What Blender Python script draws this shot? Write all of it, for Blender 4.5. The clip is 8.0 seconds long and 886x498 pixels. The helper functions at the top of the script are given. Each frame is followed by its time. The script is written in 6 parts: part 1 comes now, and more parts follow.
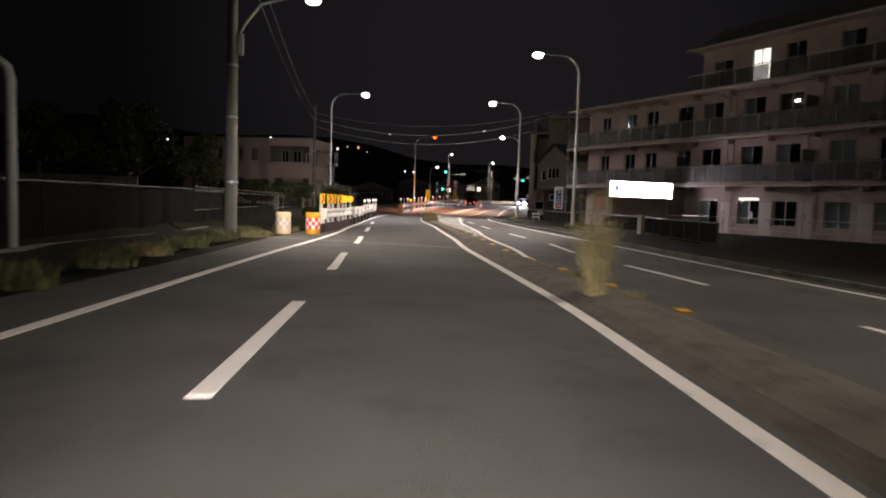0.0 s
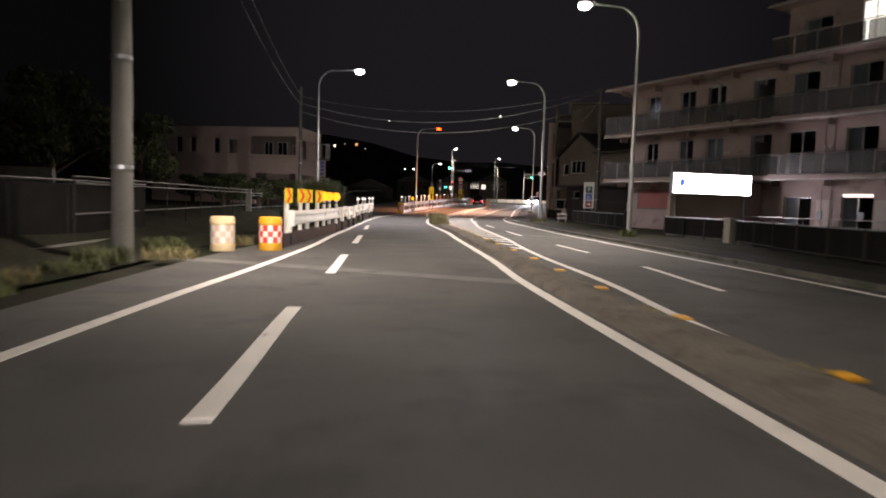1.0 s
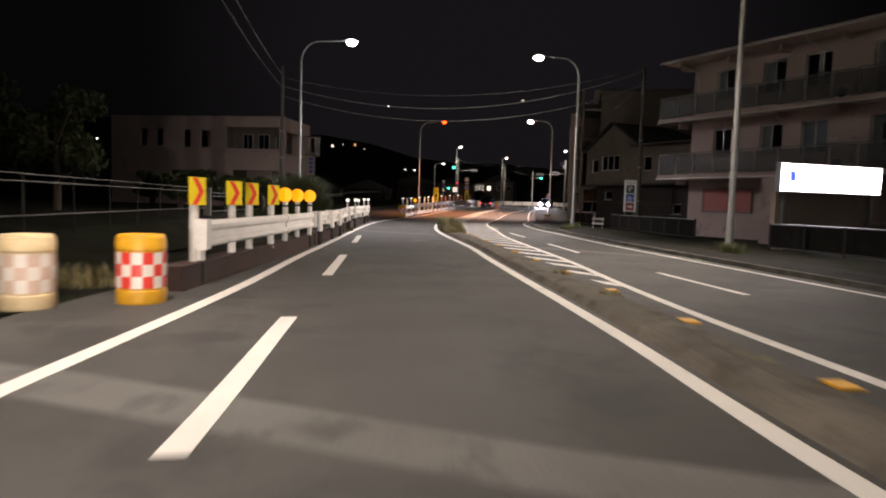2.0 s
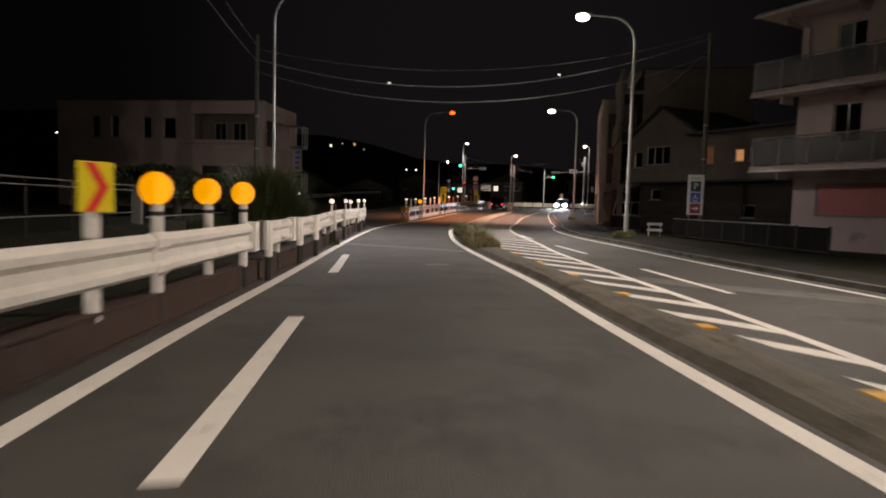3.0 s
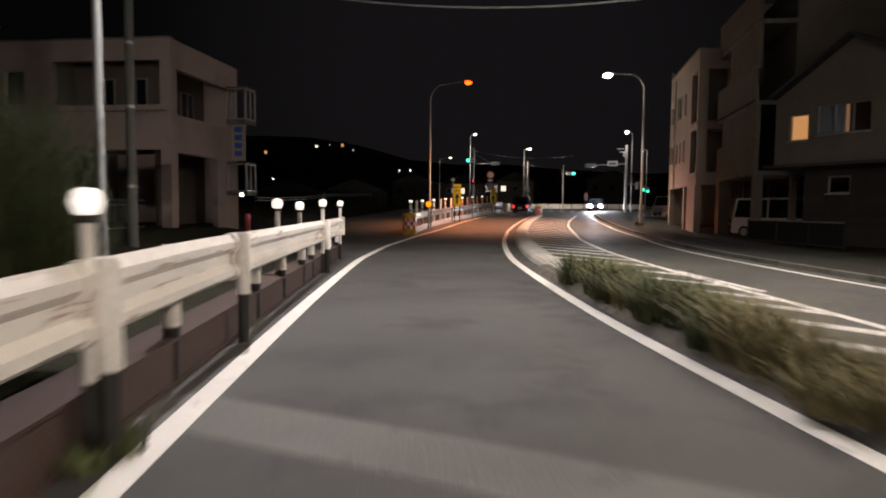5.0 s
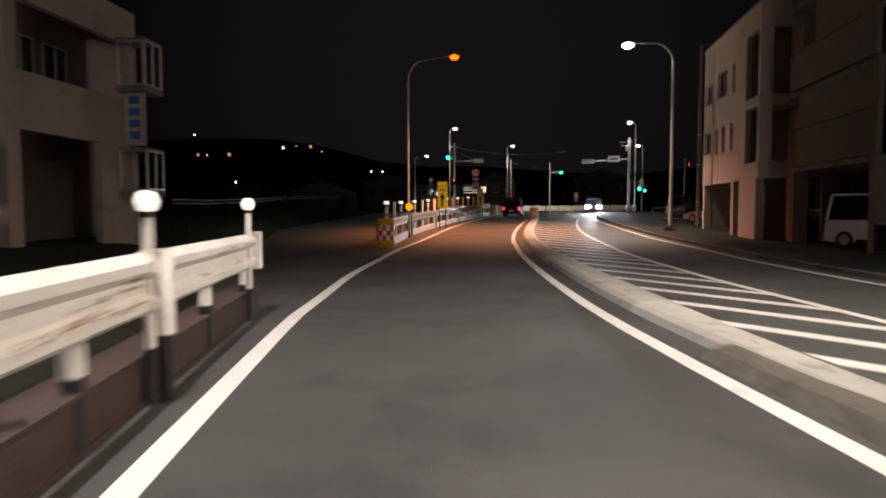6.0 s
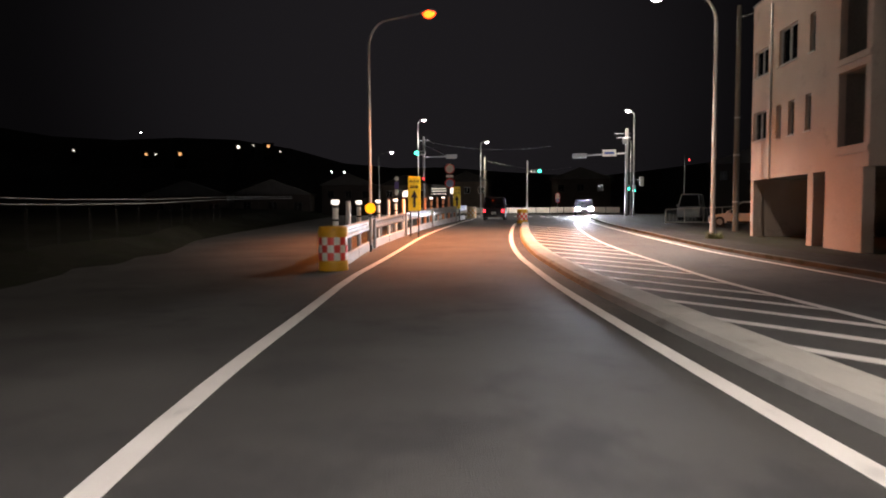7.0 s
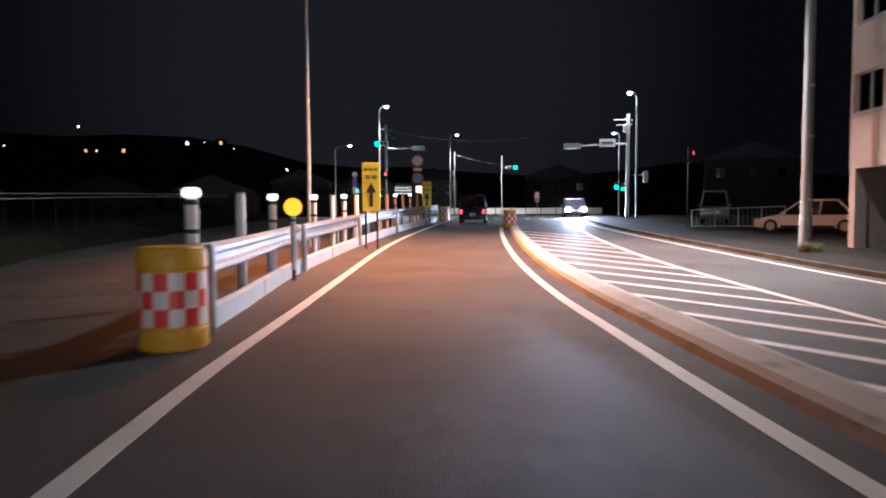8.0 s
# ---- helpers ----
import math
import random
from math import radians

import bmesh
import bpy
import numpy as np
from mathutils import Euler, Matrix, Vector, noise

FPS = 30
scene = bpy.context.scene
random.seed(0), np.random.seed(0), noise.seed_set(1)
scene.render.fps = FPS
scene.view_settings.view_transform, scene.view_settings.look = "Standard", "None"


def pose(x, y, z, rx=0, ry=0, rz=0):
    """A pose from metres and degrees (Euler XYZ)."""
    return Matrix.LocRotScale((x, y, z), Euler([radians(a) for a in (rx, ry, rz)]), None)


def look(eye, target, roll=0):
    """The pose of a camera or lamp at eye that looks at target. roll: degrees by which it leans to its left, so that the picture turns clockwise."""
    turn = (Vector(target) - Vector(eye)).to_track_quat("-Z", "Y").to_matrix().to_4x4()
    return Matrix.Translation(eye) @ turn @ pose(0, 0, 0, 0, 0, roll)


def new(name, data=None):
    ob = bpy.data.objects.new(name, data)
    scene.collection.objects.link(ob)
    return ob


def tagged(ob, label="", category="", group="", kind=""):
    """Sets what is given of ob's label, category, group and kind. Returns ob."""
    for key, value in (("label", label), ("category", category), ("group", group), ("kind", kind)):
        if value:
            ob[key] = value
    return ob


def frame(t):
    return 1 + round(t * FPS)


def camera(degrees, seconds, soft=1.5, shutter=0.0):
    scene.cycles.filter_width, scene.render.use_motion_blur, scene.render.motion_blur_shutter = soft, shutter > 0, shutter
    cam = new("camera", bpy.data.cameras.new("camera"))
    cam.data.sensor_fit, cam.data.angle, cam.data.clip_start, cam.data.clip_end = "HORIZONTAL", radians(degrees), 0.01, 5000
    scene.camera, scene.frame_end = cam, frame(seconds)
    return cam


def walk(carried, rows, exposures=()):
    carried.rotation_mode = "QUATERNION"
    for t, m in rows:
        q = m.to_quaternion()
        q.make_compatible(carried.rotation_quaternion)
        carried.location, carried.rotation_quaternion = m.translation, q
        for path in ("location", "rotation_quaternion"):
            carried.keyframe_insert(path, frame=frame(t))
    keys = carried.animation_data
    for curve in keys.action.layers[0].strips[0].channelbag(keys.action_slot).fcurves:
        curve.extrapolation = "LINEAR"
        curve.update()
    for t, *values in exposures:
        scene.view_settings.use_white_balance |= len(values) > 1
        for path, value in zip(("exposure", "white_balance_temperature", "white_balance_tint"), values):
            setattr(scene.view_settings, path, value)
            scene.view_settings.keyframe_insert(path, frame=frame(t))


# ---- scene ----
cam = camera(68.59, 8.0, soft=1.9, shutter=0.5)
ROWS = [
    (0.0, 0.000, 0.000, 1.537, 85.911, -1.894, -9.993),
    (0.5, 0.438, 4.840, 1.546, 85.845, -1.866, -10.028),
    (1.0, 0.926, 9.867, 1.509, 85.797, -1.781, -10.047),
    (1.5, 1.406, 14.629, 1.459, 85.890, -1.775, -10.050),
    (3.0, 2.676, 28.564, 1.466, 86.110, -1.577, -10.010),
    (3.5, 3.096, 33.408, 1.441, 86.178, -1.360, -9.870),
    (4.0, 3.408, 37.995, 1.416, 86.360, -1.102, -9.910),
    (4.5, 3.715, 42.429, 1.443, 86.349, -0.861, -10.143),
    (6.0, 5.225, 56.332, 1.471, 86.695, 0.099, -13.251),
    (6.5, 6.028, 60.991, 1.483, 86.780, 0.229, -14.753),
    (7.0, 7.009, 65.612, 1.504, 86.900, 0.279, -16.390),
    (7.5, 8.129, 70.160, 1.522, 86.947, 0.247, -18.016),
    (8.0, 9.520, 74.864, 1.542, 86.970, 0.267, -19.615),
]
EXPOSURES = [(0.0, 0.35, 6500, 19), (1.0, 0.5, 6500, 19), (1.5, 0.35, 6500, 19), (3.0, -0.4, 6800, 18), (4.6, -0.2, 6600, 17), (5.9, -0.3, 6700, 15), (6.5, 0.2, 6800, 17), (7.0, 0.55, 6500, 18), (7.5, 0.4, 7100, 17), (8.0, 0.65, 5300, 16)]
walk(cam, [(t, pose(*row)) for t, *row in ROWS], EXPOSURES)

# ---- night sky ----
world = bpy.data.worlds.new("night_sky")
scene.world = world
world.use_nodes = True
# dark overhead and behind; lamp haze painted as brighter sky over the town ahead
sky_nodes, sky_link = world.node_tree.nodes, world.node_tree.links.new
sky_co = sky_nodes.new("ShaderNodeTexCoord")
toward = sky_nodes.new("ShaderNodeVectorMath")
toward.operation = "DOT_PRODUCT"
toward.inputs[1].default_value = Vector((0.235, 0.95, 0.2)).normalized()
sky_link(sky_co.outputs["Generated"], toward.inputs[0])
dome = sky_nodes.new("ShaderNodeMapRange")
dome.interpolation_type = "SMOOTHSTEP"
dome.inputs["From Min"].default_value, dome.inputs["From Max"].default_value = 0.86, 1.0
dome.inputs["To Min"].default_value, dome.inputs["To Max"].default_value = 0.003, 0.013
sky_link(toward.outputs["Value"], dome.inputs["Value"])
sky_nodes["Background"].inputs["Color"].default_value = (0.57, 0.53, 0.58, 1)
sky_link(dome.outputs["Result"], sky_nodes["Background"].inputs["Strength"])


# ---- materials ----
def material(name, color, rough=0.7, metal=0.0, scale=4.0, vary=0.18, bump=0.15, fine=60.0, stain=None, stain_amount=0.0,
             piece=0.0, glow=0.0, spec=0.5, stretch=None):
    """A surface with broad and fine variation, optional stains of another colour, and fine relief."""
    m = bpy.data.materials.new(name)
    m.use_nodes = True
    nt = m.node_tree
    n, link = nt.nodes, nt.links.new
    bsdf = n["Principled BSDF"]
    bsdf.inputs["Roughness"].default_value = rough
    bsdf.inputs["Metallic"].default_value = metal
    bsdf.inputs["Specular IOR Level"].default_value = spec
    co = n.new("ShaderNodeTexCoord")
    broad = n.new("ShaderNodeTexNoise")
    broad.inputs["Scale"].default_value, broad.inputs["Detail"].default_value = scale, 5
    grain = n.new("ShaderNodeTexNoise")
    grain.inputs["Scale"].default_value, grain.inputs["Detail"].default_value = fine, 3
    for t in (broad, grain):
        link(co.outputs["Object"], t.inputs["Vector"])
    add = n.new("ShaderNodeMath")
    add.operation = "ADD"
    link(broad.outputs["Fac"], add.inputs[0]), link(grain.outputs["Fac"], add.inputs[1])
    ramp = n.new("ShaderNodeMapRange")
    ramp.inputs["From Min"].default_value, ramp.inputs["From Max"].default_value = 0.65, 1.35
    ramp.inputs["To Min"].default_value, ramp.inputs["To Max"].default_value = 1 - vary, 1 + vary
    link(add.outputs[0], ramp.inputs["Value"])
    tone = n.new("ShaderNodeMix")
    tone.data_type, tone.blend_type = "RGBA", "MULTIPLY"
    tone.inputs["Factor"].default_value = 1.0
    tone.inputs["A"].default_value = (*color, 1)
    link(ramp.outputs["Result"], tone.inputs["B"])
    out = tone.outputs["Result"]
    if piece:
        info = n.new("ShaderNodeObjectInfo")
        pr = n.new("ShaderNodeMapRange")
        pr.inputs["To Min"].default_value, pr.inputs["To Max"].default_value = 1 - piece, 1 + piece
        link(info.outputs["Random"], pr.inputs["Value"])
        pm = n.new("ShaderNodeMix")
        pm.data_type, pm.blend_type = "RGBA", "MULTIPLY"
        pm.inputs["Factor"].default_value = 1.0
        link(out, pm.inputs["A"]), link(pr.outputs["Result"], pm.inputs["B"])
        out = pm.outputs["Result"]
    if stain:
        sn = n.new("ShaderNodeTexNoise")
        sn.inputs["Scale"].default_value, sn.inputs["Detail"].default_value = scale * 1.7, 8
        sn.inputs["Roughness"].default_value = 0.7
        if stretch:
            mp = n.new("ShaderNodeMapping")
            mp.inputs["Scale"].default_value = stretch
            link(co.outputs["Object"], mp.inputs["Vector"]), link(mp.outputs["Vector"], sn.inputs["Vector"])
        else:
            link(co.outputs["Object"], sn.inputs["Vector"])
        sr = n.new("ShaderNodeMapRange")
        sr.inputs["From Min"].default_value, sr.inputs["From Max"].default_value = 0.66 - 0.25 * stain_amount, 0.74 - 0.2 * stain_amount
        link(sn.outputs["Fac"], sr.inputs["Value"])
        sm = n.new("ShaderNodeMix")
        sm.data_type = "RGBA"
        link(sr.outputs["Result"], sm.inputs["Factor"]), link(out, sm.inputs["A"])
        sm.inputs["B"].default_value = (*stain, 1)
        out = sm.outputs["Result"]
    link(out, bsdf.inputs["Base Color"])
    if bump:
        b = n.new("ShaderNodeBump")
        b.inputs["Strength"].default_value, b.inputs["Distance"].default_value = bump, 0.02
        link(grain.outputs["Fac"], b.inputs["Height"]), link(b.outputs["Normal"], bsdf.inputs["Normal"])
    if glow:
        bsdf.inputs["Emission Color"].default_value = (*color, 1)
        bsdf.inputs["Emission Strength"].default_value = glow
    return m


def glowing(name, color, strength):
    m = bpy.data.materials.new(name)
    m.use_nodes = True
    b = m.node_tree.nodes["Principled BSDF"]
    b.inputs["Base Color"].default_value = (*color, 1)
    b.inputs["Emission Color"].default_value = (*color, 1)
    b.inputs["Emission Strength"].default_value = strength
    return m


def glass(name, tint=(0.8, 0.85, 0.85), clear=0.6):
    m = bpy.data.materials.new(name)
    m.use_nodes = True
    nt = m.node_tree
    gl = nt.nodes.new("ShaderNodeBsdfGlossy")
    gl.inputs["Roughness"].default_value, gl.inputs["Color"].default_value = 0.03, (0.9, 0.9, 0.9, 1)
    tr = nt.nodes.new("ShaderNodeBsdfTransparent")
    tr.inputs["Color"].default_value = (*[c * clear for c in tint], 1)
    fr = nt.nodes.new("ShaderNodeFresnel")
    fr.inputs["IOR"].default_value = 1.5
    mix = nt.nodes.new("ShaderNodeMixShader")
    nt.links.new(fr.outputs[0], mix.inputs[0])
    nt.links.new(tr.outputs[0], mix.inputs[1]), nt.links.new(gl.outputs[0], mix.inputs[2])
    nt.links.new(mix.outputs[0], nt.nodes["Material Output"].inputs["Surface"])
    return m


def veil(name, color, cover):
    """A smoked panel that lets part of the view through."""
    m = material(name, color, 0.5, scale=0.8, vary=0.2, bump=0.02, fine=20)
    nt = m.node_tree
    tr, mix = nt.nodes.new("ShaderNodeBsdfTransparent"), nt.nodes.new("ShaderNodeMixShader")
    mix.inputs[0].default_value = cover
    nt.links.new(tr.outputs[0], mix.inputs[1]), nt.links.new(nt.nodes["Principled BSDF"].outputs[0], mix.inputs[2])
    nt.links.new(mix.outputs[0], nt.nodes["Material Output"].inputs["Surface"])
    return m


ASPHALT = material("asphalt", (0.068, 0.065, 0.06), 0.72, scale=0.35, vary=0.5, bump=0.8, fine=70, stain=(0.043, 0.041, 0.039), stain_amount=0.6)
PATCH = material("repaired_joint", (0.13, 0.125, 0.115), 0.8, scale=0.8, vary=0.25, bump=0.4, fine=40, stain=(0.07, 0.07, 0.065), stain_amount=0.5)
PAINT = material("road_paint", (0.74, 0.71, 0.66), 0.6, scale=1.5, vary=0.12, bump=0.3, fine=70, stain=(0.34, 0.33, 0.31), stain_amount=0.25)
SOIL = material("dark_soil", (0.028, 0.027, 0.02), 0.95, spec=0.08, scale=0.6, vary=0.4, bump=0.8, fine=12, stain=(0.022, 0.028, 0.013), stain_amount=0.6)
DIRT = material("dusty_island", (0.115, 0.1, 0.08), 0.95, scale=1.2, vary=0.35, bump=0.8, fine=25, stain=(0.07, 0.06, 0.045), stain_amount=0.6)
BROWN = material("rust_brown_steel", (0.06, 0.034, 0.027), 0.85, scale=0.8, vary=0.3, bump=0.5, fine=45, stain=(0.06, 0.04, 0.035), stain_amount=0.5)
CONCRETE = material("concrete", (0.42, 0.4, 0.35), 0.85, scale=1.1, vary=0.22, bump=0.4, fine=35, stain=(0.24, 0.22, 0.18), stain_amount=0.4, piece=0.12)
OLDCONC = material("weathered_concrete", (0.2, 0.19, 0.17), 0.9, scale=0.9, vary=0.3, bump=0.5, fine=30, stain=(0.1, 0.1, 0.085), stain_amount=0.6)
MOSSCONC = material("mossy_concrete", (0.11, 0.105, 0.09), 0.9, scale=0.7, vary=0.35, bump=0.5, fine=30, stain=(0.05, 0.055, 0.035), stain_amount=0.7, piece=0.2)
PAVING = material("pavement_asphalt", (0.03, 0.028, 0.026), 0.9, spec=0.12, scale=0.5, vary=0.3, bump=0.5, fine=50, stain=(0.02, 0.02, 0.018), stain_amount=0.5)
GALV = material("galvanised_steel", (0.38, 0.39, 0.4), 0.45, 0.85, scale=2, vary=0.15, bump=0.05, fine=30)
LAMPGREY = material("painted_lamp_post", (0.42, 0.43, 0.42), 0.5, 0.3, scale=1.5, vary=0.15, bump=0.05, fine=20)
WHITERAIL = material("white_painted_steel", (0.78, 0.74, 0.67), 0.5, 0.0, scale=1.3, vary=0.12, bump=0.08, fine=22, stain=(0.26, 0.13, 0.07), stain_amount=0.16)
RUSTYRAIL = material("rust_streaked_white_paint", (0.78, 0.73, 0.66), 0.5, 0.0, scale=1.2, vary=0.14, bump=0.1, fine=22, stain=(0.24, 0.11, 0.06), stain_amount=0.34, stretch=(1.0, 0.35, 5.0))
WHITE = material("white_paint", (0.78, 0.77, 0.74), 0.55, scale=3, vary=0.08, bump=0.05, fine=30)
FENCEDARK = material("dark_fence_paint", (0.015, 0.014, 0.013), 0.9, spec=0.1, scale=2, vary=0.3, bump=0.1, fine=30, piece=0.2)
HILLWOOD = material("wooded_hill", (0.11, 0.11, 0.09), 0.95, scale=0.05, vary=0.4, bump=0.5, fine=0.6)
DARKSTEEL = material("dark_steel", (0.035, 0.033, 0.03), 0.55, 0.4, scale=3, vary=0.2, bump=0.08, fine=30)
POLECONC = material("pole_concrete", (0.12, 0.115, 0.1), 0.85, scale=1.5, vary=0.2, bump=0.2, fine=30)
YELLOW = material("yellow_sign_sheet", (0.85, 0.66, 0.02), 0.45, scale=3, vary=0.08, bump=0.03, fine=30)
AMBER = material("amber_plastic", (0.75, 0.38, 0.02), 0.45, scale=3, vary=0.12, bump=0.05, fine=30, stain=(0.4, 0.2, 0.03), stain_amount=0.15)
SALMON = material("faded_orange_paint", (0.72, 0.3, 0.14), 0.55, scale=3, vary=0.15, bump=0.05, fine=30, stain=(0.6, 0.45, 0.35), stain_amount=0.25)
CREAM = material("faded_cream_plastic", (0.78, 0.6, 0.34), 0.5, scale=3, vary=0.12, bump=0.05, fine=30, stain=(0.5, 0.36, 0.2), stain_amount=0.2)
RED = material("red_reflective_sheet", (0.8, 0.06, 0.04), 0.4, scale=4, vary=0.1, bump=0.03, fine=30)
PALE = material("pale_reflective_sheet", (0.85, 0.76, 0.66), 0.4, scale=4, vary=0.08, bump=0.03, fine=30)
FADED = material("faded_reflective_sheet", (0.7, 0.5, 0.38), 0.5, scale=4, vary=0.1, bump=0.03, fine=30)
BLACK = material("black_paint", (0.02, 0.02, 0.02), 0.6, scale=4, vary=0.2, bump=0.03, fine=30)
BLUE = material("blue_sign_paint", (0.05, 0.12, 0.45), 0.5, scale=4, vary=0.1, bump=0.03, fine=30)
DARKGREEN = material("dark_green_sign_paint", (0.03, 0.06, 0.05), 0.5, scale=4, vary=0.1, bump=0.03, fine=30)
VIOLET = material("violet_sign_paint", (0.2, 0.14, 0.36), 0.5, scale=4, vary=0.1, bump=0.03, fine=30)
MAROON = material("dark_red_sign_paint", (0.3, 0.04, 0.05), 0.5, scale=4, vary=0.1, bump=0.03, fine=30)
STUCCO = material("beige_render", (0.45, 0.36, 0.3), 0.9, scale=0.5, vary=0.14, bump=0.35, fine=25, stain=(0.33, 0.27, 0.22), stain_amount=0.3)
APTWALL = material("pale_apartment_render", (0.45, 0.35, 0.32), 0.9, scale=0.5, vary=0.16, bump=0.35, fine=25, stain=(0.3, 0.24, 0.22), stain_amount=0.4)
PINKWALL = material("pinkish_render", (0.46, 0.35, 0.31), 0.9, scale=0.5, vary=0.14, bump=0.35, fine=25, stain=(0.34, 0.27, 0.24), stain_amount=0.35)
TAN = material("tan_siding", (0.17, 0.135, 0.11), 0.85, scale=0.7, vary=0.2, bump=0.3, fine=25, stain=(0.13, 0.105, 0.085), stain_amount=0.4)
DARKWOOD = material("dark_brown_boards", (0.035, 0.026, 0.022), 0.8, scale=0.9, vary=0.3, bump=0.4, fine=20, piece=0.2)
ROOF = material("dark_roof", (0.05, 0.047, 0.045), 0.75, scale=1.2, vary=0.3, bump=0.3, fine=20)
PALEDOOR = material("pale_door_paint", (0.55, 0.48, 0.44), 0.6, scale=1.0, vary=0.1, bump=0.05, fine=20)
SHUTTER = material("red_brown_shutter", (0.42, 0.14, 0.12), 0.6, scale=1.2, vary=0.15, bump=0.2, fine=20)
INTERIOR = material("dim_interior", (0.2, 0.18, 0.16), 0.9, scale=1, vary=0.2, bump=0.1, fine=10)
CURTAIN = material("grey_curtain", (0.3, 0.3, 0.31), 0.9, scale=2, vary=0.15, bump=0.2, fine=15)
FRAME = material("aluminium_frame", (0.5, 0.49, 0.47), 0.4, 0.6, scale=3, vary=0.1, bump=0.03, fine=30)
GLASS = glass("window_glass", (0.92, 0.96, 1.0), 0.92)
RAILPALE = material("worn_pale_rail", (0.42, 0.41, 0.39), 0.6, 0.0, scale=2, vary=0.25, bump=0.1, fine=25)
RAILDIM = material("dull_grey_railing", (0.2, 0.19, 0.18), 0.6, 0.2, scale=2, vary=0.2, bump=0.05, fine=25)
BALGLASS = veil("smoked_balcony_panel", (0.07, 0.065, 0.062), 0.6)
CARWHITE = material("white_car_paint", (0.72, 0.72, 0.7), 0.22, scale=1, vary=0.05, bump=0.0, fine=30)
CARDARK = material("dark_car_paint", (0.02, 0.02, 0.025), 0.2, scale=1, vary=0.1, bump=0.0, fine=30)
CARSILVER = material("silver_car_paint", (0.42, 0.43, 0.44), 0.28, 0.5, scale=1, vary=0.05, bump=0.0, fine=30)
ROOMLOW = glowing("low_lit_curtain", (1.0, 0.5, 0.25), 0.22)
ROOMDIM = glowing("dim_lit_window", (1.0, 0.4, 0.16), 0.07)
CARGLASS = material("dark_car_glass", (0.012, 0.013, 0.015), 0.06, scale=1, vary=0.1, bump=0.0, fine=30)
RUBBER = material("tyre_rubber", (0.02, 0.02, 0.02), 0.85, scale=6, vary=0.2, bump=0.1, fine=40)
REED = material("reed_leaf", (0.07, 0.085, 0.032), 0.75, scale=1.2, vary=0.45, bump=0.1, fine=9, piece=0.2)
LEAF = material("weed_leaf", (0.08, 0.093, 0.03), 0.8, scale=1.2, vary=0.45, bump=0.1, fine=9, piece=0.15)
DRYLEAF = material("dry_weed", (0.2, 0.17, 0.075), 0.85, scale=1.5, vary=0.45, bump=0.1, fine=9)
TREELEAF = material("tree_leaf", (0.05, 0.062, 0.022), 0.8, scale=0.8, vary=0.45, bump=0.1, fine=9)
BARK = material("bark", (0.1, 0.08, 0.06), 0.9, scale=3, vary=0.3, bump=0.6, fine=20)
CABLE = material("cable_sheath", (0.28, 0.28, 0.27), 0.5, scale=3, vary=0.1, bump=0.0, fine=20)
LENS_WHITE = glowing("lit_white_lens", (1.0, 0.97, 0.76), 160)
LENS_COOL = glowing("lit_cool_lens", (0.9, 0.97, 1.0), 200)
LENS_ORANGE = glowing("lit_orange_lens", (1.0, 0.04, 0.002), 14)
GREEN_ON = glowing("lit_green_lens", (0.02, 1.0, 0.55), 5.0)
RED_ON = glowing("lit_red_lens", (1.0, 0.05, 0.05), 3)
TAIL_ON = glowing("lit_tail_lamp", (1.0, 0.03, 0.04), 4)
HEAD_ON = glowing("lit_headlamp", (0.88, 0.94, 1.0), 2500)
SIGN_ON = glowing("lit_sign_face", (1.0, 0.95, 1.0), 10)
SIGN_BLUE = glowing("lit_blue_mark", (0.08, 0.16, 0.85), 1.2)
# amber discs glow in place of the headlamp light they return
GLINT_AMBER = glowing("painted_amber_glint", (1.0, 0.4, 0.0), 1.1)
# white emission painted in for light that unlit parts reflect
GLINT_WHITE = glowing("painted_white_glint", (1.0, 0.93, 0.82), 1.1)
ROOMWARM = glowing("lit_warm_window", (1.0, 0.48, 0.17), 0.75)
ROOMWHITE = glowing("lit_white_window", (1.0, 0.9, 0.72), 1.5)
LAMPBULB = glowing("lit_bulb", (0.9, 1.0, 0.92), 6)


# ---- building helpers ----
def thing(name, label, category, x=0.0, y=0.0, z=0.0, rz=0.0, group="", kind=""):
    ob = new(name)
    ob.empty_display_size = 0.1
    ob.matrix_basis = pose(x, y, z, 0, 0, rz)
    return tagged(ob, label, category, group, kind)


def mesh_of(bm, mat):
    me = bpy.data.meshes.new("mesh")
    bmesh.ops.recalc_face_normals(bm, faces=bm.faces)
    bm.to_mesh(me)
    bm.free()
    me.materials.append(mat)
    return me


def part(name, bm, mat, parent=None, label="", kind="", smooth=False):
    me = bm if isinstance(bm, bpy.types.Mesh) else mesh_of(bm, mat)
    if smooth:
        me.shade_smooth()
        me.set_sharp_from_angle(angle=radians(40))
    ob = new(name, me)
    ob.parent = parent
    return tagged(ob, label, kind=kind)


def structure(name, bm, mat, label, category=""):
    ob = part(name, bm, mat)
    return tagged(ob, label, category or name.split("_")[0], kind="structure")


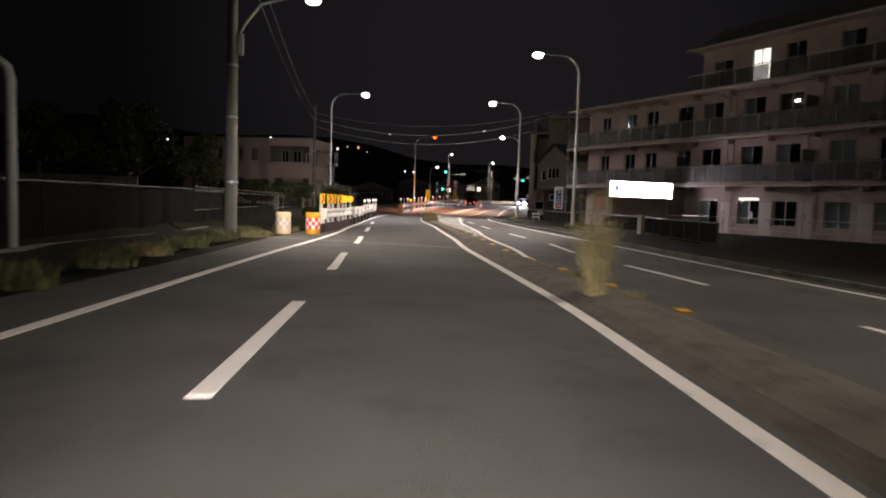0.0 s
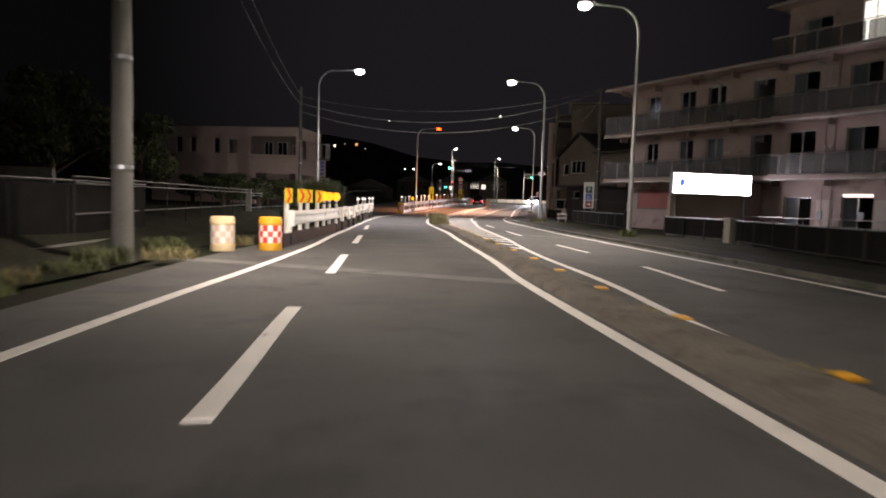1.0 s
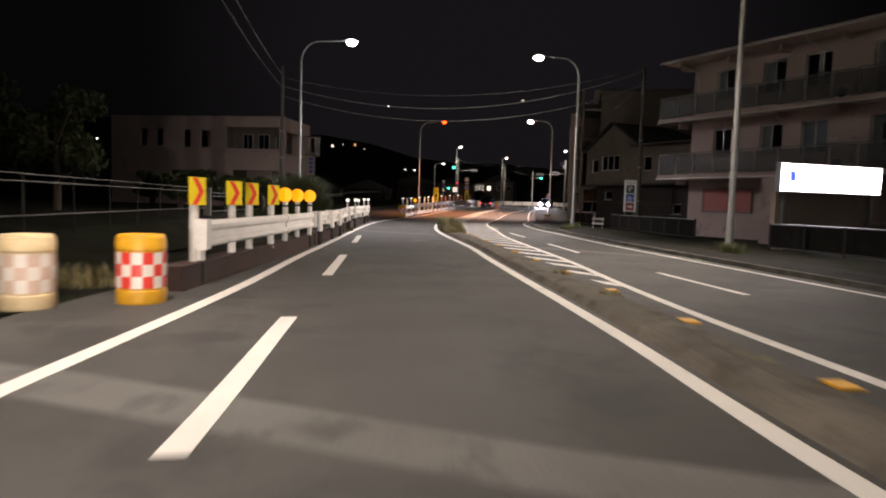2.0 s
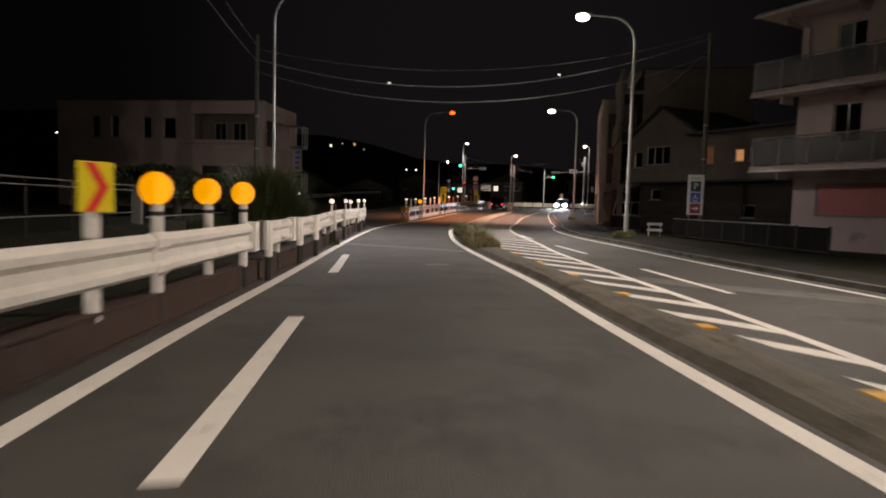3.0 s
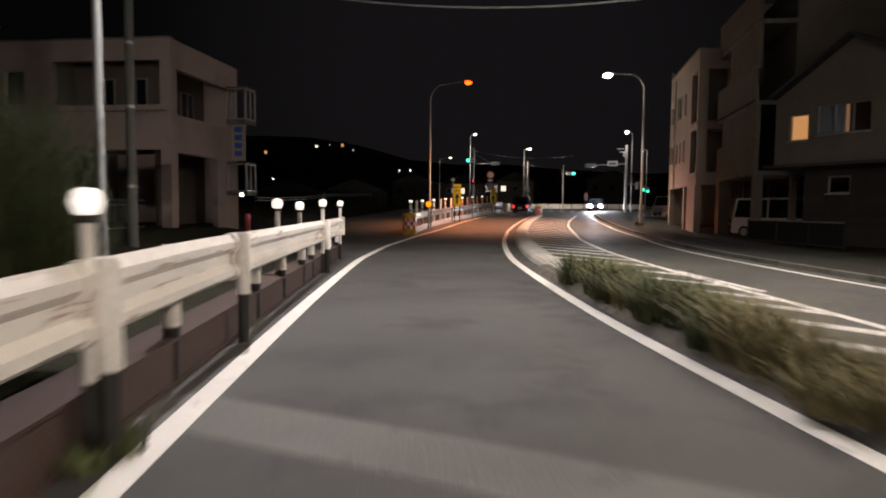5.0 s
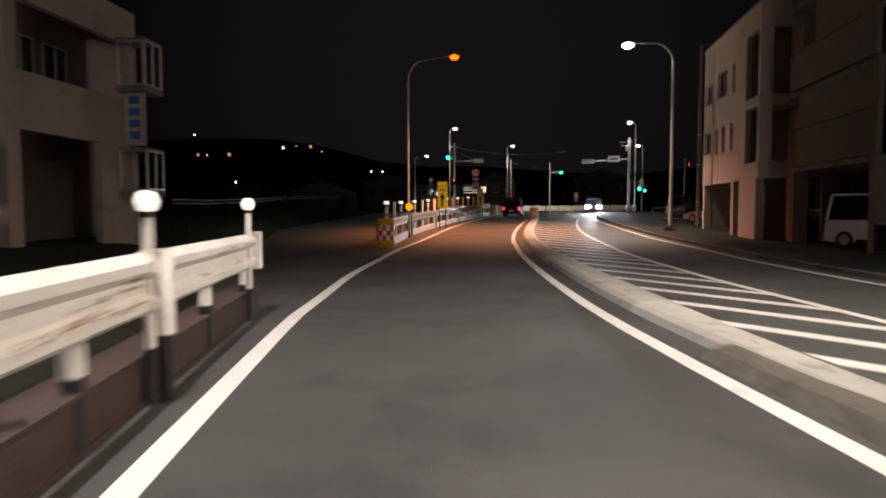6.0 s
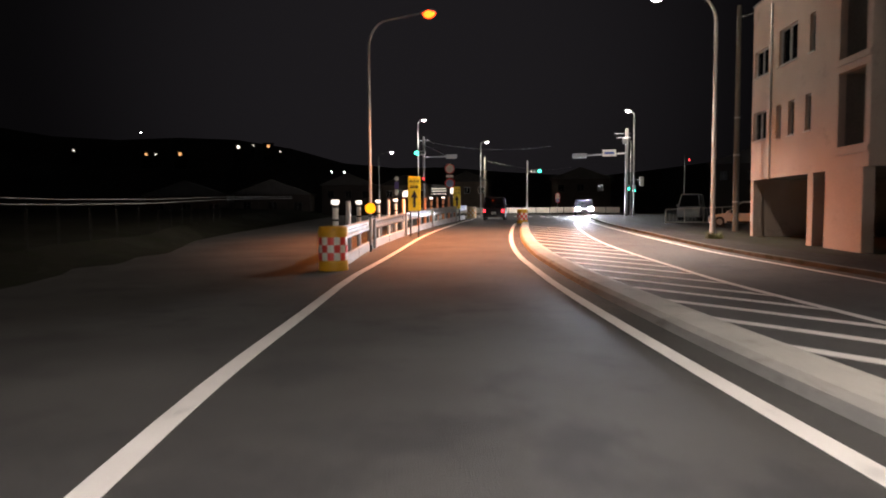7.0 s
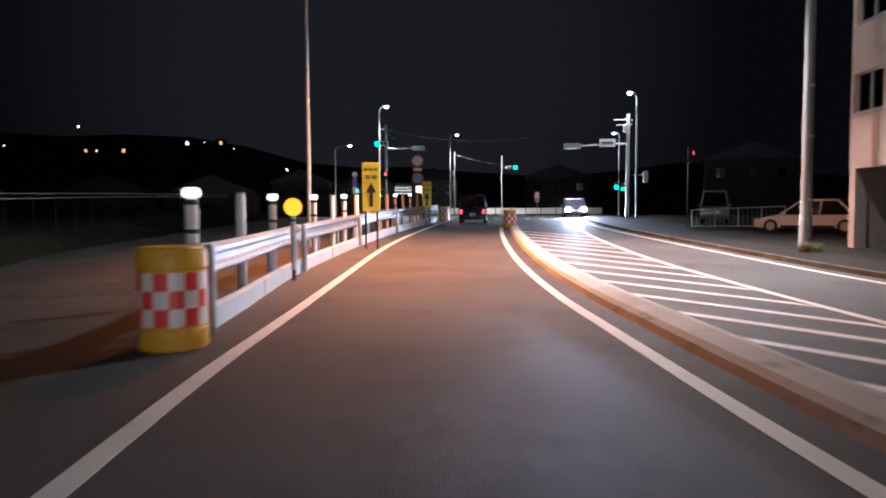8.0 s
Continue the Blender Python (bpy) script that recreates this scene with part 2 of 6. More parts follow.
def box(bm, x0, x1, y0, y1, z0, z1, bevel=0.0, m=None):
    v = [bm.verts.new((x, y, z)) for z in (z0, z1) for x, y in ((x0, y0), (x1, y0), (x1, y1), (x0, y1))]
    faces = [bm.faces.new([v[i] for i in f]) for f in ((3, 2, 1, 0), (4, 5, 6, 7), (0, 1, 5, 4), (1, 2, 6, 5), (2, 3, 7, 6), (3, 0, 4, 7))]
    if bevel:
        made = bmesh.ops.bevel(bm, geom=list({e for f in faces for e in f.edges}), offset=bevel, segments=2, affect="EDGES", profile=0.6)
        v = list({w for f in made["faces"] for w in f.verts} | {w for w in v if w.is_valid})
    if m is not None:
        bmesh.ops.transform(bm, matrix=m, verts=v)
    return bm


def B(x0, x1, y0, y1, z0, z1, bevel=0.0, m=None):
    return box(bmesh.new(), x0, x1, y0, y1, z0, z1, bevel, m)


def tube(bm, points, radii, seg=12, caps=True):
    """A round bar through the points; radii: one number or one for each point."""
    pts = [Vector(p) for p in points]
    rad = [radii] * len(pts) if isinstance(radii, (int, float)) else radii
    rings, side = [], None
    for i, p in enumerate(pts):
        d = (pts[min(i + 1, len(pts) - 1)] - pts[max(i - 1, 0)]).normalized()
        if side is None:
            side = d.orthogonal().normalized()
        side = (side - d * side.dot(d)).normalized()
        up = d.cross(side)
        rings.append([bm.verts.new(p + (side * math.cos(a) + up * math.sin(a)) * rad[i]) for a in (2 * math.pi * k / seg for k in range(seg))])
    for a, b in zip(rings, rings[1:]):
        for k in range(seg):
            bm.faces.new((a[k], a[(k + 1) % seg], b[(k + 1) % seg], b[k]))
    if caps:
        bm.faces.new(rings[0][::-1]), bm.faces.new(rings[-1])
    return bm


def T(points, radii, seg=12):
    return tube(bmesh.new(), points, radii, seg)


def sweep(bm, path, profile, closed=True):
    """Carries a profile of (offset to the right, height) along a level path."""
    pts = [Vector(p) for p in path]
    rows = []
    for i, p in enumerate(pts):
        d = (pts[min(i + 1, len(pts) - 1)] - pts[max(i - 1, 0)])
        d.z = 0
        d.normalize()
        right = Vector((d.y, -d.x, 0))
        rows.append([bm.verts.new(p + right * o + Vector((0, 0, h))) for o, h in profile])
    n = len(profile)
    for a, b in zip(rows, rows[1:]):
        for k in range(n if closed else n - 1):
            bm.faces.new((a[k], a[(k + 1) % n], b[(k + 1) % n], b[k]))
    if closed:
        bm.faces.new(rows[0][::-1]), bm.faces.new(rows[-1])
    return bm


def disc(bm, c, r, normal, thick=0.03, seg=28):
    n = Vector(normal).normalized()
    c = Vector(c)
    return tube(bm, [c - n * thick / 2, c + n * thick / 2], r, seg)


def prism(bm, outline, y0, y1):
    """An outline of (x, z) carried from y0 to y1."""
    a = [bm.verts.new((x, y0, z)) for x, z in outline]
    b = [bm.verts.new((x, y1, z)) for x, z in outline]
    n = len(outline)
    bm.faces.new(a), bm.faces.new(b[::-1])
    for k in range(n):
        bm.faces.new((a[k], b[k], b[(k + 1) % n], a[(k + 1) % n]))
    return bm


def wall_with(bm, x0, x1, z0, z1, holes, y0=0.0, y1=0.2):
    """A wall along x, in one piece, with openings (x0, x1, z0, z1) right through it."""
    xs = sorted({x0, x1, *[v for h in holes for v in h[:2] if x0 < v < x1]})
    zs = sorted({z0, z1, *[v for h in holes for v in h[2:4] if z0 < v < z1]})
    made = {}

    def at(i, k, s):
        if (i, k, s) not in made:
            made[i, k, s] = bm.verts.new((xs[i], (y0, y1)[s], zs[k]))
        return made[i, k, s]

    def solid(i, k):
        if not (0 <= i < len(xs) - 1 and 0 <= k < len(zs) - 1):
            return False
        x, z = (xs[i] + xs[i + 1]) / 2, (zs[k] + zs[k + 1]) / 2
        return not any(h[0] < x < h[1] and h[2] < z < h[3] for h in holes)

    for i in range(len(xs) - 1):
        for k in range(len(zs) - 1):
            if not solid(i, k):
                continue
            for s in (0, 1):
                bm.faces.new((at(i, k, s), at(i + 1, k, s), at(i + 1, k + 1, s), at(i, k + 1, s)))
            for di, dk, a, b in ((-1, 0, (i, k), (i, k + 1)), (1, 0, (i + 1, k), (i + 1, k + 1)), (0, -1, (i, k), (i + 1, k)), (0, 1, (i, k + 1), (i + 1, k + 1))):
                if not solid(i + di, k + dk):
                    bm.faces.new((at(*a, 0), at(*b, 0), at(*b, 1), at(*a, 1)))
    return bm


def curve_through(points):
    """A smooth x for every y, through the points (x, y), straight beyond them."""
    ys = [p[1] for p in points]
    xs = [p[0] for p in points]
    sl = []
    for i in range(len(ys)):
        a, b = max(i - 1, 0), min(i + 1, len(ys) - 1)
        sl.append((xs[b] - xs[a]) / (ys[b] - ys[a]))

    def x_at(y):
        if y <= ys[0]:
            return xs[0] + sl[0] * (y - ys[0])
        if y >= ys[-1]:
            return xs[-1] + sl[-1] * (y - ys[-1])
        i = max(k for k in range(len(ys) - 1) if ys[k] <= y)
        h = ys[i + 1] - ys[i]
        u = (y - ys[i]) / h
        return ((2 * u**3 - 3 * u**2 + 1) * xs[i] + (u**3 - 2 * u**2 + u) * h * sl[i]
                + (3 * u**2 - 2 * u**3) * xs[i + 1] + (u**3 - u**2) * h * sl[i + 1])
    return x_at


def span(y0, y1, step=1.0):
    n = max(1, math.ceil((y1 - y0) / step))
    return [y0 + (y1 - y0) * i / n for i in range(n + 1)]


def rise(x, y):
    """Height of the ground: level at first, then climbing gently to the crossing."""
    s = y + 0.35 * (x - 20) - 75.26
    if s <= 0:
        return 0.0
    if s < 16:
        return 0.0311 * s * s / 32
    if s < 45:
        return 0.0311 * (s - 8)
    u = min(s, 59) - 45
    return 0.0311 * (37 + u - u * u / 28)


def drape(ob):
    """Lays a long thing, built on the level, on the rising ground."""
    for c in [ob, *ob.children_recursive]:
        if c.type == "MESH":
            for v in c.data.vertices:
                v.co.z += rise(v.co.x, v.co.y)
    return ob


def wide_strip(bm, left, right, ys, z, n=14):
    """A sheet between two curves, fine enough to follow the rise."""
    rows = [[bm.verts.new((left(y) + (right(y) - left(y)) * i / n, y, 0)) for i in range(n + 1)] for y in ys]
    for v in bm.verts:
        v.co.z = z + rise(v.co.x, v.co.y)
    for a, b in zip(rows, rows[1:]):
        for i in range(n):
            bm.faces.new((a[i], a[i + 1], b[i + 1], b[i]))
    return bm


def strip(bm, left, right, ys, z0, z1):
    """A slab between two curves, from z0 up to z1."""
    rows = [[bm.verts.new((f(y), y, z + rise(f(y), y))) for f, z in ((left, z0), (left, z1), (right, z1), (right, z0))] for y in ys]
    for a, b in zip(rows, rows[1:]):
        for k in range(4):
            bm.faces.new((a[k], a[(k + 1) % 4], b[(k + 1) % 4], b[k]))
    bm.faces.new(rows[0]), bm.faces.new(rows[-1][::-1])
    return bm


def shifted(f, d):
    return lambda y: f(y) + d


def lamp(name, kind, power, color, m, size=0.3, angle=150, blend=0.6):
    li = bpy.data.lights.new(name, kind)
    li.energy, li.color = power, color
    if kind == "SPOT":
        li.spot_size, li.spot_blend, li.shadow_soft_size = radians(angle), blend, size
    elif kind == "POINT":
        li.shadow_soft_size = size
    ob = new(name, li)
    ob.matrix_basis = m
    return ob


def writing(name, text, size, m, mat, parent, thick=0.004):
    cu = bpy.data.curves.new(name, "FONT")
    cu.body, cu.size, cu.extrude, cu.align_x, cu.align_y = text, size, thick, "CENTER", "CENTER"
    tmp = bpy.data.objects.new(name, cu)
    scene.collection.objects.link(tmp)
    bpy.context.view_layer.update()
    me = bpy.data.meshes.new_from_object(tmp.evaluated_get(bpy.context.evaluated_depsgraph_get()))
    bpy.data.objects.remove(tmp)
    me.materials.clear()
    me.materials.append(mat)
    me.transform(m)
    return part(name, me, mat, parent)


# ---- lines of the plan: x for every y ----
edge_left = curve_through([(-7.9, -20), (-3.25, 7.8), (-2.43, 13), (-1.31, 19.8), (-0.57, 23.8), (0.45, 30.2), (1.1, 35.8), (1.86, 41.4), (3.0, 50.3),
                           (4.0, 57.6), (5.2, 65.2), (5.7, 67.5), (6.62, 71.6), (7.62, 75.2), (9.3, 81.1), (10.7, 85.1), (12.52, 90.1), (14.43, 95.1), (16.54, 100.1), (18.94, 105.2), (21.4, 110.2), (24.0, 115.2), (31.5, 130.0)])
edge_right = curve_through([(-0.4, -20), (3.49, 7.9), (4.0, 13.5), (4.68, 22), (5.2, 26.2), (6.16, 36.1), (6.64, 40.5), (7.22, 49.0), (7.8, 54.6), (8.52, 59.2),
                            (9.33, 63.7), (9.95, 66.5), (11.2, 71.3), (12.95, 77.4), (14.5, 82.3), (15.38, 85.1), (17.17, 90.1), (19.14, 95.1), (21.25, 100.1), (23.5, 105.2), (25.87, 110.2), (35.6, 131.5)])
zebra_line = curve_through([(2.0, -20), (5.6, 16.8), (6.4, 21.8), (6.95, 27), (7.5, 31), (8.3, 35.7), (9.04, 41.3), (10.11, 48.9), (11.17, 54.2), (12.45, 61.2), (13.87, 67.6),
                            (15.12, 72.0), (16.82, 77.4), (18.25, 81.3), (19.6, 85.2), (21.75, 91.3), (24.2, 97.2), (26.9, 103.0), (29.6, 108.5), (38.5, 126.0)])
edge_far = curve_through([(8.0, -20), (10.2, 8.0), (10.75, 16.3), (11.55, 25), (11.95, 30.7), (12.6, 38.9), (13.1, 44.4), (14.26, 53.2), (15.0, 59.0), (16.75, 67.2), (18.7, 73.4),
                          (19.75, 76.0), (21.2, 80.1), (22.69, 85.1), (24.3, 90.1), (25.92, 95.1), (27.62, 100.1), (29.5, 105.2), (31.6, 110.2), (34.1, 115.2), (41.0, 126.0)])
asphalt_left = curve_through([(-9.3, -20), (-4.5, 10), (-3.4, 16), (-2.1, 25.6), (-0.9, 32), (0.9, 41), (1.9, 50), (2.9, 58), (3.8, 66), (3.2, 72), (1.6, 77), (1.2, 82), (1.8, 86), (3.7, 95), (5.8, 103), (16, 132)])
island_left = shifted(edge_right, 0.18)
island_right = curve_through([(1.2, -20), (4.86, 7.2), (5.62, 21.8), (5.93, 24.4), (6.28, 27.4), (6.95, 34.7), (7.3, 37.9), (7.65, 41.8), (8.15, 48.0), (8.75, 53.5), (9.65, 59.5),
                              (10.45, 63.2), (11.3, 66.4), (12.6, 71.4), (13.6, 74.9), (14.75, 78.9), (15.85, 82.3), (16.7, 85.1), (18.4, 90.1), (20.3, 95.1), (22.35, 100.1), (24.55, 105.2), (26.85, 110.2), (36.4, 131.2)])

# ---- ground and road ----
bm = bmesh.new()
bmesh.ops.create_grid(bm, x_segments=300, y_segments=300, size=1500)
for v in bm.verts:
    v.co.z = rise(v.co.x, v.co.y) - 0.16
structure("ground", bm, SOIL, "dark bare soil and scrub reaching to the horizon", "ground")

road = structure("road", wide_strip(bmesh.new(), asphalt_left, shifted(edge_far, 0.6), span(-20, 132, 1.5), 0.0), ASPHALT,
                 "worn grey asphalt carriageway with two directions", "road")
bm = B(-22, 34, -13, 14, -0.3, -0.004, m=pose(44, 147, 1.366, 0, 0, -24))
box(bm, -6.5, 6.5, 13.9, 160, -0.3, -0.004, m=pose(44, 147, 1.366, 0, 0, -24))
structure("road_crossing", bm, ASPHALT, "asphalt crossing of the roads under the signals", "road")


def marking(name, bm, label):
    return structure(name, bm, PAINT, label, "road marking")


for name, f, w, y0, y1, label in (
        ("line_left", edge_left, 0.2, -20, 116.5, "long white edge line along the shoulder"),
        ("line_island", edge_right, 0.2, -20, 107.5, "long white edge line beside the traffic island"),
        ("line_oncoming", zebra_line, 0.17, -2, 107, "white line that bounds the hatched area"),
        ("line_far", edge_far, 0.15, -20, 114, "thin white edge line beside the far pavement")):
    marking(name, strip(bmesh.new(), shifted(f, -w / 2), shifted(f, w / 2), span(y0, y1, 1.0), -0.02, 0.006), label)

# broken lane lines
lane = curve_through([(-0.95, 5.0), (0.1, 14.3), (0.5, 18.9), (1.0, 23.0), (1.4, 27.4), (1.85, 31.9), (2.3, 36.9), (2.8, 42.2), (3.2, 46.9)])
for y0, y1 in ((-13.5, -8.8), (-4.2, 0.4), (5.1, 9.8), (14.3, 18.9), (23.0, 27.4), (32.0, 36.9), (42.2, 46.9)):
    marking("lane_dash", strip(bmesh.new(), shifted(lane, -0.1), shifted(lane, 0.1), span(y0, y1, 1.0), -0.02, 0.006), "white dash of the broken lane line")
lane2 = curve_through([(6.9, 3.0), (7.8, 12.2), (8.2, 20.6), (8.9, 25.2), (9.35, 31.5), (9.85, 38.5), (10.45, 43.7), (11.1, 49.5), (11.9, 56.5), (12.6, 61.5)])
for y0, y1 in ((3.5, 7.8), (12.3, 16.4), (20.8, 25.2), (29.6, 33.2), (39.2, 43.6), (48.6, 52.6), (57.4, 61.2)):
    marking("oncoming_dash", strip(bmesh.new(), shifted(lane2, -0.075), shifted(lane2, 0.075), span(y0, y1, 1.0), -0.02, 0.007), "thin white dash between the oncoming lanes")

# hatched area: slanting bars at a steady angle to the road
y = 27.17
while y < 104:
    a, c = island_right(y) + (0.55 if y < 36 else 0.35 if y < 58 else 0.06), zebra_line(y) - 0.02
    if y < 33:
        a = max(a, c - 0.35 - 0.1 * (y - 27))
    if c - a > 0.25:
        turn = math.atan2(zebra_line(y + 1) - zebra_line(y - 1), 2) + math.radians(144)
        d, w = math.cos(turn) / math.sin(turn), 0.7
        c = a
        while c < zebra_line(y + d * (c - a)) - 0.04 and c < a + 3.2:
            c += 0.02
        bm = bmesh.new()
        q = [(a, y), (c, y + d * (c - a)), (c, y + d * (c - a) + w), (a, y + w)]
        lo, hi = [bm.verts.new((*p, rise(*p) - 0.02)) for p in q], [bm.verts.new((*p, rise(*p) + 0.005)) for p in q]
        bm.faces.new(hi), bm.faces.new(lo[::-1])
        for i in range(4):
            bm.faces.new((lo[i], lo[(i + 1) % 4], hi[(i + 1) % 4], hi[i]))
        marking("hatch_bar", bm, "white slanting bar of the hatched area")
    y += 1.92

# pale repaired joints that cross the lanes
for pts, w in (([(-2.9, 25.9), (-0.18, 24.5), (1.58, 23.5), (3.1, 22.6), (4.7, 21.8)], 0.33), ([(2.9, 52.0), (5.0, 50.5), (7.2, 48.7)], 0.35),
               ([(8.3, 42.2), (9.6, 40.6), (11.9, 38.0), (12.9, 36.9)], 0.28), ([(9.3, 41.7), (10.6, 40.2), (12.9, 37.6)], 0.16)):
    bm = sweep(bmesh.new(), [(x, y, 0) for x, y in pts], [(-w, -0.02), (w, -0.02), (w, 0.003), (-w, 0.003)])
    structure("repaired_joint", bm, PATCH, "pale sealed joint across the asphalt", "road joint")
bm = B(-0.3, 0.3, -0.11, 0.11, -0.02, 0.004)
cover = structure("manhole_cover", bm, OLDCONC, "small worn metal plate in the carriageway", "manhole cover")
cover.matrix_basis = pose(5.35, 44.2, 0, 0, 0, 12)

# ---- traffic island and kerb ----
ys = span(-20, 62, 1.0)
bm = bmesh.new()
rng = random.Random(4)
n = 7
rows = []
for y in ys:
    a, c = island_left(y), island_right(y) + 0.1
    rows.append([bm.verts.new((a + (c - a) * i / n, y, -0.02 if i in (0, n) else 0.085 + 0.05 * math.sin(3.1 * i / n) + rng.uniform(-0.015, 0.015))) for i in range(n + 1)])
for a, b in zip(rows, rows[1:]):
    for i in range(n):
        bm.faces.new((a[i], a[i + 1], b[i + 1], b[i]))
structure("traffic_island", bm, DIRT, "low dusty traffic island with worn edges", "traffic island")

kerb = thing("island_kerb", "pale raised concrete kerb that divides the directions", "kerb", kind="structure")
y = 55.0
while y < 107:
    y1 = min(y + 2.0 - 0.012, 107.2)
    ys = span(y, y1, 1.0)
    bm = bmesh.new()
    prof = ((0.0, -0.05), (0.1, 0.09), (0.2, 0.14), (0.62, 0.15), (0.88, 0.09), (0.95, -0.05))
    rows = []
    for yy in ys:
        a = island_left(yy) + 0.28
        w = island_right(yy) - a + 0.02
        rows.append([bm.verts.new((a + o / 0.95 * w, yy, h + rise(a, yy))) for o, h in prof])
    for a, b in zip(rows, rows[1:]):
        for i in range(len(prof)):
            bm.faces.new((a[i], a[(i + 1) % len(prof)], b[(i + 1) % len(prof)], b[i]))
    bm.faces.new(rows[0][::-1]), bm.faces.new(rows[-1])
    part("kerb_stone", bm, CONCRETE, kerb)
    y += 2.0

# amber road studs along the island
y = 9.0
while y < 52:
    ob = thing("road_stud", "small amber road stud beside the traffic island", "road stud", island_right(y) + 0.32, y, 0.0, -9, group="road studs")
    part("body", B(-0.1, 0.1, -0.14, 0.14, 0, 0.035, 0.012), AMBER, ob)
    y += 3.0
# crossing bars
for i in range(12):
    bm = B(-0.22, 0.22, -1.5, 1.5, -0.02, 0.006)
    ob = marking("crossing_bar", bm, "white bar of the pedestrian crossing")
    ob.matrix_basis = pose(25.6 + 1.05 * i, 121.6 - 0.47 * i, rise(25.6 + 1.05 * i, 121.6 - 0.47 * i), 0, 0, -24)

# ---- left strip under the guardrail, far pavement ----
pav_in = shifted(edge_far, 0.75)
pav_out = shifted(edge_far, 2.6)
structure("pavement", strip(bmesh.new(), pav_in, pav_out, span(-20, 118, 2), -0.2, 0.11), PAVING, "dark asphalt footway along the buildings", "pavement")
structure("forecourt", wide_strip(bmesh.new(), pav_out, shifted(edge_far, 32), span(-20, 118, 3), 0.1, 10), SOIL, "dark bare forecourt between footway and buildings", "pavement")
far_kerb = thing("pavement_kerb", "low weathered concrete kerb of the footway", "kerb", kind="structure")
y = -20.0
while y < 118:
    part("kerb_stone", strip(bmesh.new(), shifted(edge_far, 0.55), shifted(edge_far, 0.74), span(y, min(118, y + 1.99), 1.0), -0.2, 0.12), MOSSCONC, far_kerb)
    y += 2.0
# raised bank on the left
bank_edge = curve_through([(-10.5, -20), (-7.6, 10), (-7.1, 17), (-6.0, 22.5), (-4.9, 32), (-4.2, 44), (-3.4, 53.5), (-2.6, 64), (-1.2, 73), (0.6, 82.5), (1.4, 87), (3.3, 96), (5.0, 112), (11, 134)])
bm = bmesh.new()
rng = random.Random(7)
rows = []
for y in span(-20, 150, 2):
    e = bank_edge(y)
    rows.append([bm.verts.new((e + dx + rng.uniform(-0.1, 0.1), y, rise(e, y) + z + (rng.uniform(-0.06, 0.06) if z > 0 else 0))) for dx, z in ((2.2, -0.08), (1.0, 0.06), (0.3, 0.22), (-0.6, 0.5), (-2.5, 0.65), (-8, 0.7), (-40, 0.8))])
for a, b in zip(rows, rows[1:]):
    for i in range(6):
        bm.faces.new((a[i], a[i + 1], b[i + 1], b[i]))
structure("bank", bm, SOIL, "low overgrown earth bank beside the road", "bank")


# ---- street lamps ----
WARMWHITE, COOLWHITE, ORANGE = (1.0, 0.9, 0.76), (0.98, 0.95, 0.95), (1.0, 0.27, 0.05)


def street_lamp(x, y, hx, hy, hz, lens, color, power, label, base_z=0.0, r0=0.1, tall=None, post=LAMPGREY, cone=126, throw=4.5, blend=0.8, lens_size=1.0):
    """A tapered post whose arm bends over to a lantern at (hx, hy, hz)."""
    ob = thing("street_lamp", label, "street lamp", x, y, base_z, group="street lamps")
    d = Vector((hx - x, hy - y, 0))
    u = d.normalized()
    top = hz - base_z
    bend = tall or top - 1.25
    part("pole", T([(0, 0, 0), (0, 0, 1.2), (0, 0, 1.21), (0, 0, bend)], [r0 * 1.25, r0 * 1.2, r0, r0 * 0.72], 14), post, ob, smooth=True)
    reach = d.length - 0.35
    pts = []
    for i in range(9):
        a = i / 8 * math.pi / 2
        pts.append(u * (min(reach, 1.1) * (1 - math.cos(a))) + Vector((0, 0, bend + (top - 0.02 - bend) * math.sin(a))))
    pts.append(u * reach + Vector((0, 0, top + 0.03)))
    part("arm", T(pts, [r0 * 0.7 - (r0 * 0.7 - 0.03) * i / 9 for i in range(10)], 12), post, ob, smooth=True)
    part("base_plate", B(-0.2, 0.2, -0.2, 0.2, 0, 0.03, 0.008), post, ob)
    m = Matrix.Translation(Vector((hx - x, hy - y, top))) @ pose(0, 0, 0, 0, 0, math.degrees(math.atan2(u.y, u.x)))
    bm = B(-0.42, 0.34, -0.15, 0.15, -0.03, 0.11, 0.05, m)
    head = part("lantern", bm, post, ob, "grey street lantern", smooth=True)
    bm = bmesh.new()
    bmesh.ops.create_uvsphere(bm, u_segments=16, v_segments=8, radius=1, matrix=m @ Matrix.Translation((0.02, 0, -0.06)) @ Matrix.Diagonal((0.31 * lens_size, 0.2 * lens_size, 0.19 * lens_size, 1)))
    part("lens", bm, lens, head, "lit lantern lens", smooth=True)
    aim = Vector((hx, hy, 0)) + u * throw
    lamp("lantern_light", "SPOT", power, color, look((hx, hy, hz - 0.42), aim), 0.15, cone, blend)
    return ob


LP = 6800
street_lamp(15.29, 39.2, 12.62, 39.4, 10.9, LENS_WHITE, WARMWHITE, LP, "tall grey street lamp with a warm white lantern", 0.14)
street_lamp(17.53, 59.3, 14.9, 59.6, 10.95, LENS_WHITE, WARMWHITE, LP, "tall grey street lamp beside the parking sign", 0.14)
street_lamp(26.7, 90.0, 24.4, 91.0, 11.1, LENS_WHITE, WARMWHITE, LP * 1.35, "tall grey street lamp before the pale building", 0.14)
street_lamp(0.14, 60.0, 3.1, 59.2, 10.95, LENS_COOL, COOLWHITE, LP * 0.88, "tall slim street lamp with a cool white lantern", 0.0, 0.085, cone=134, throw=3.5)
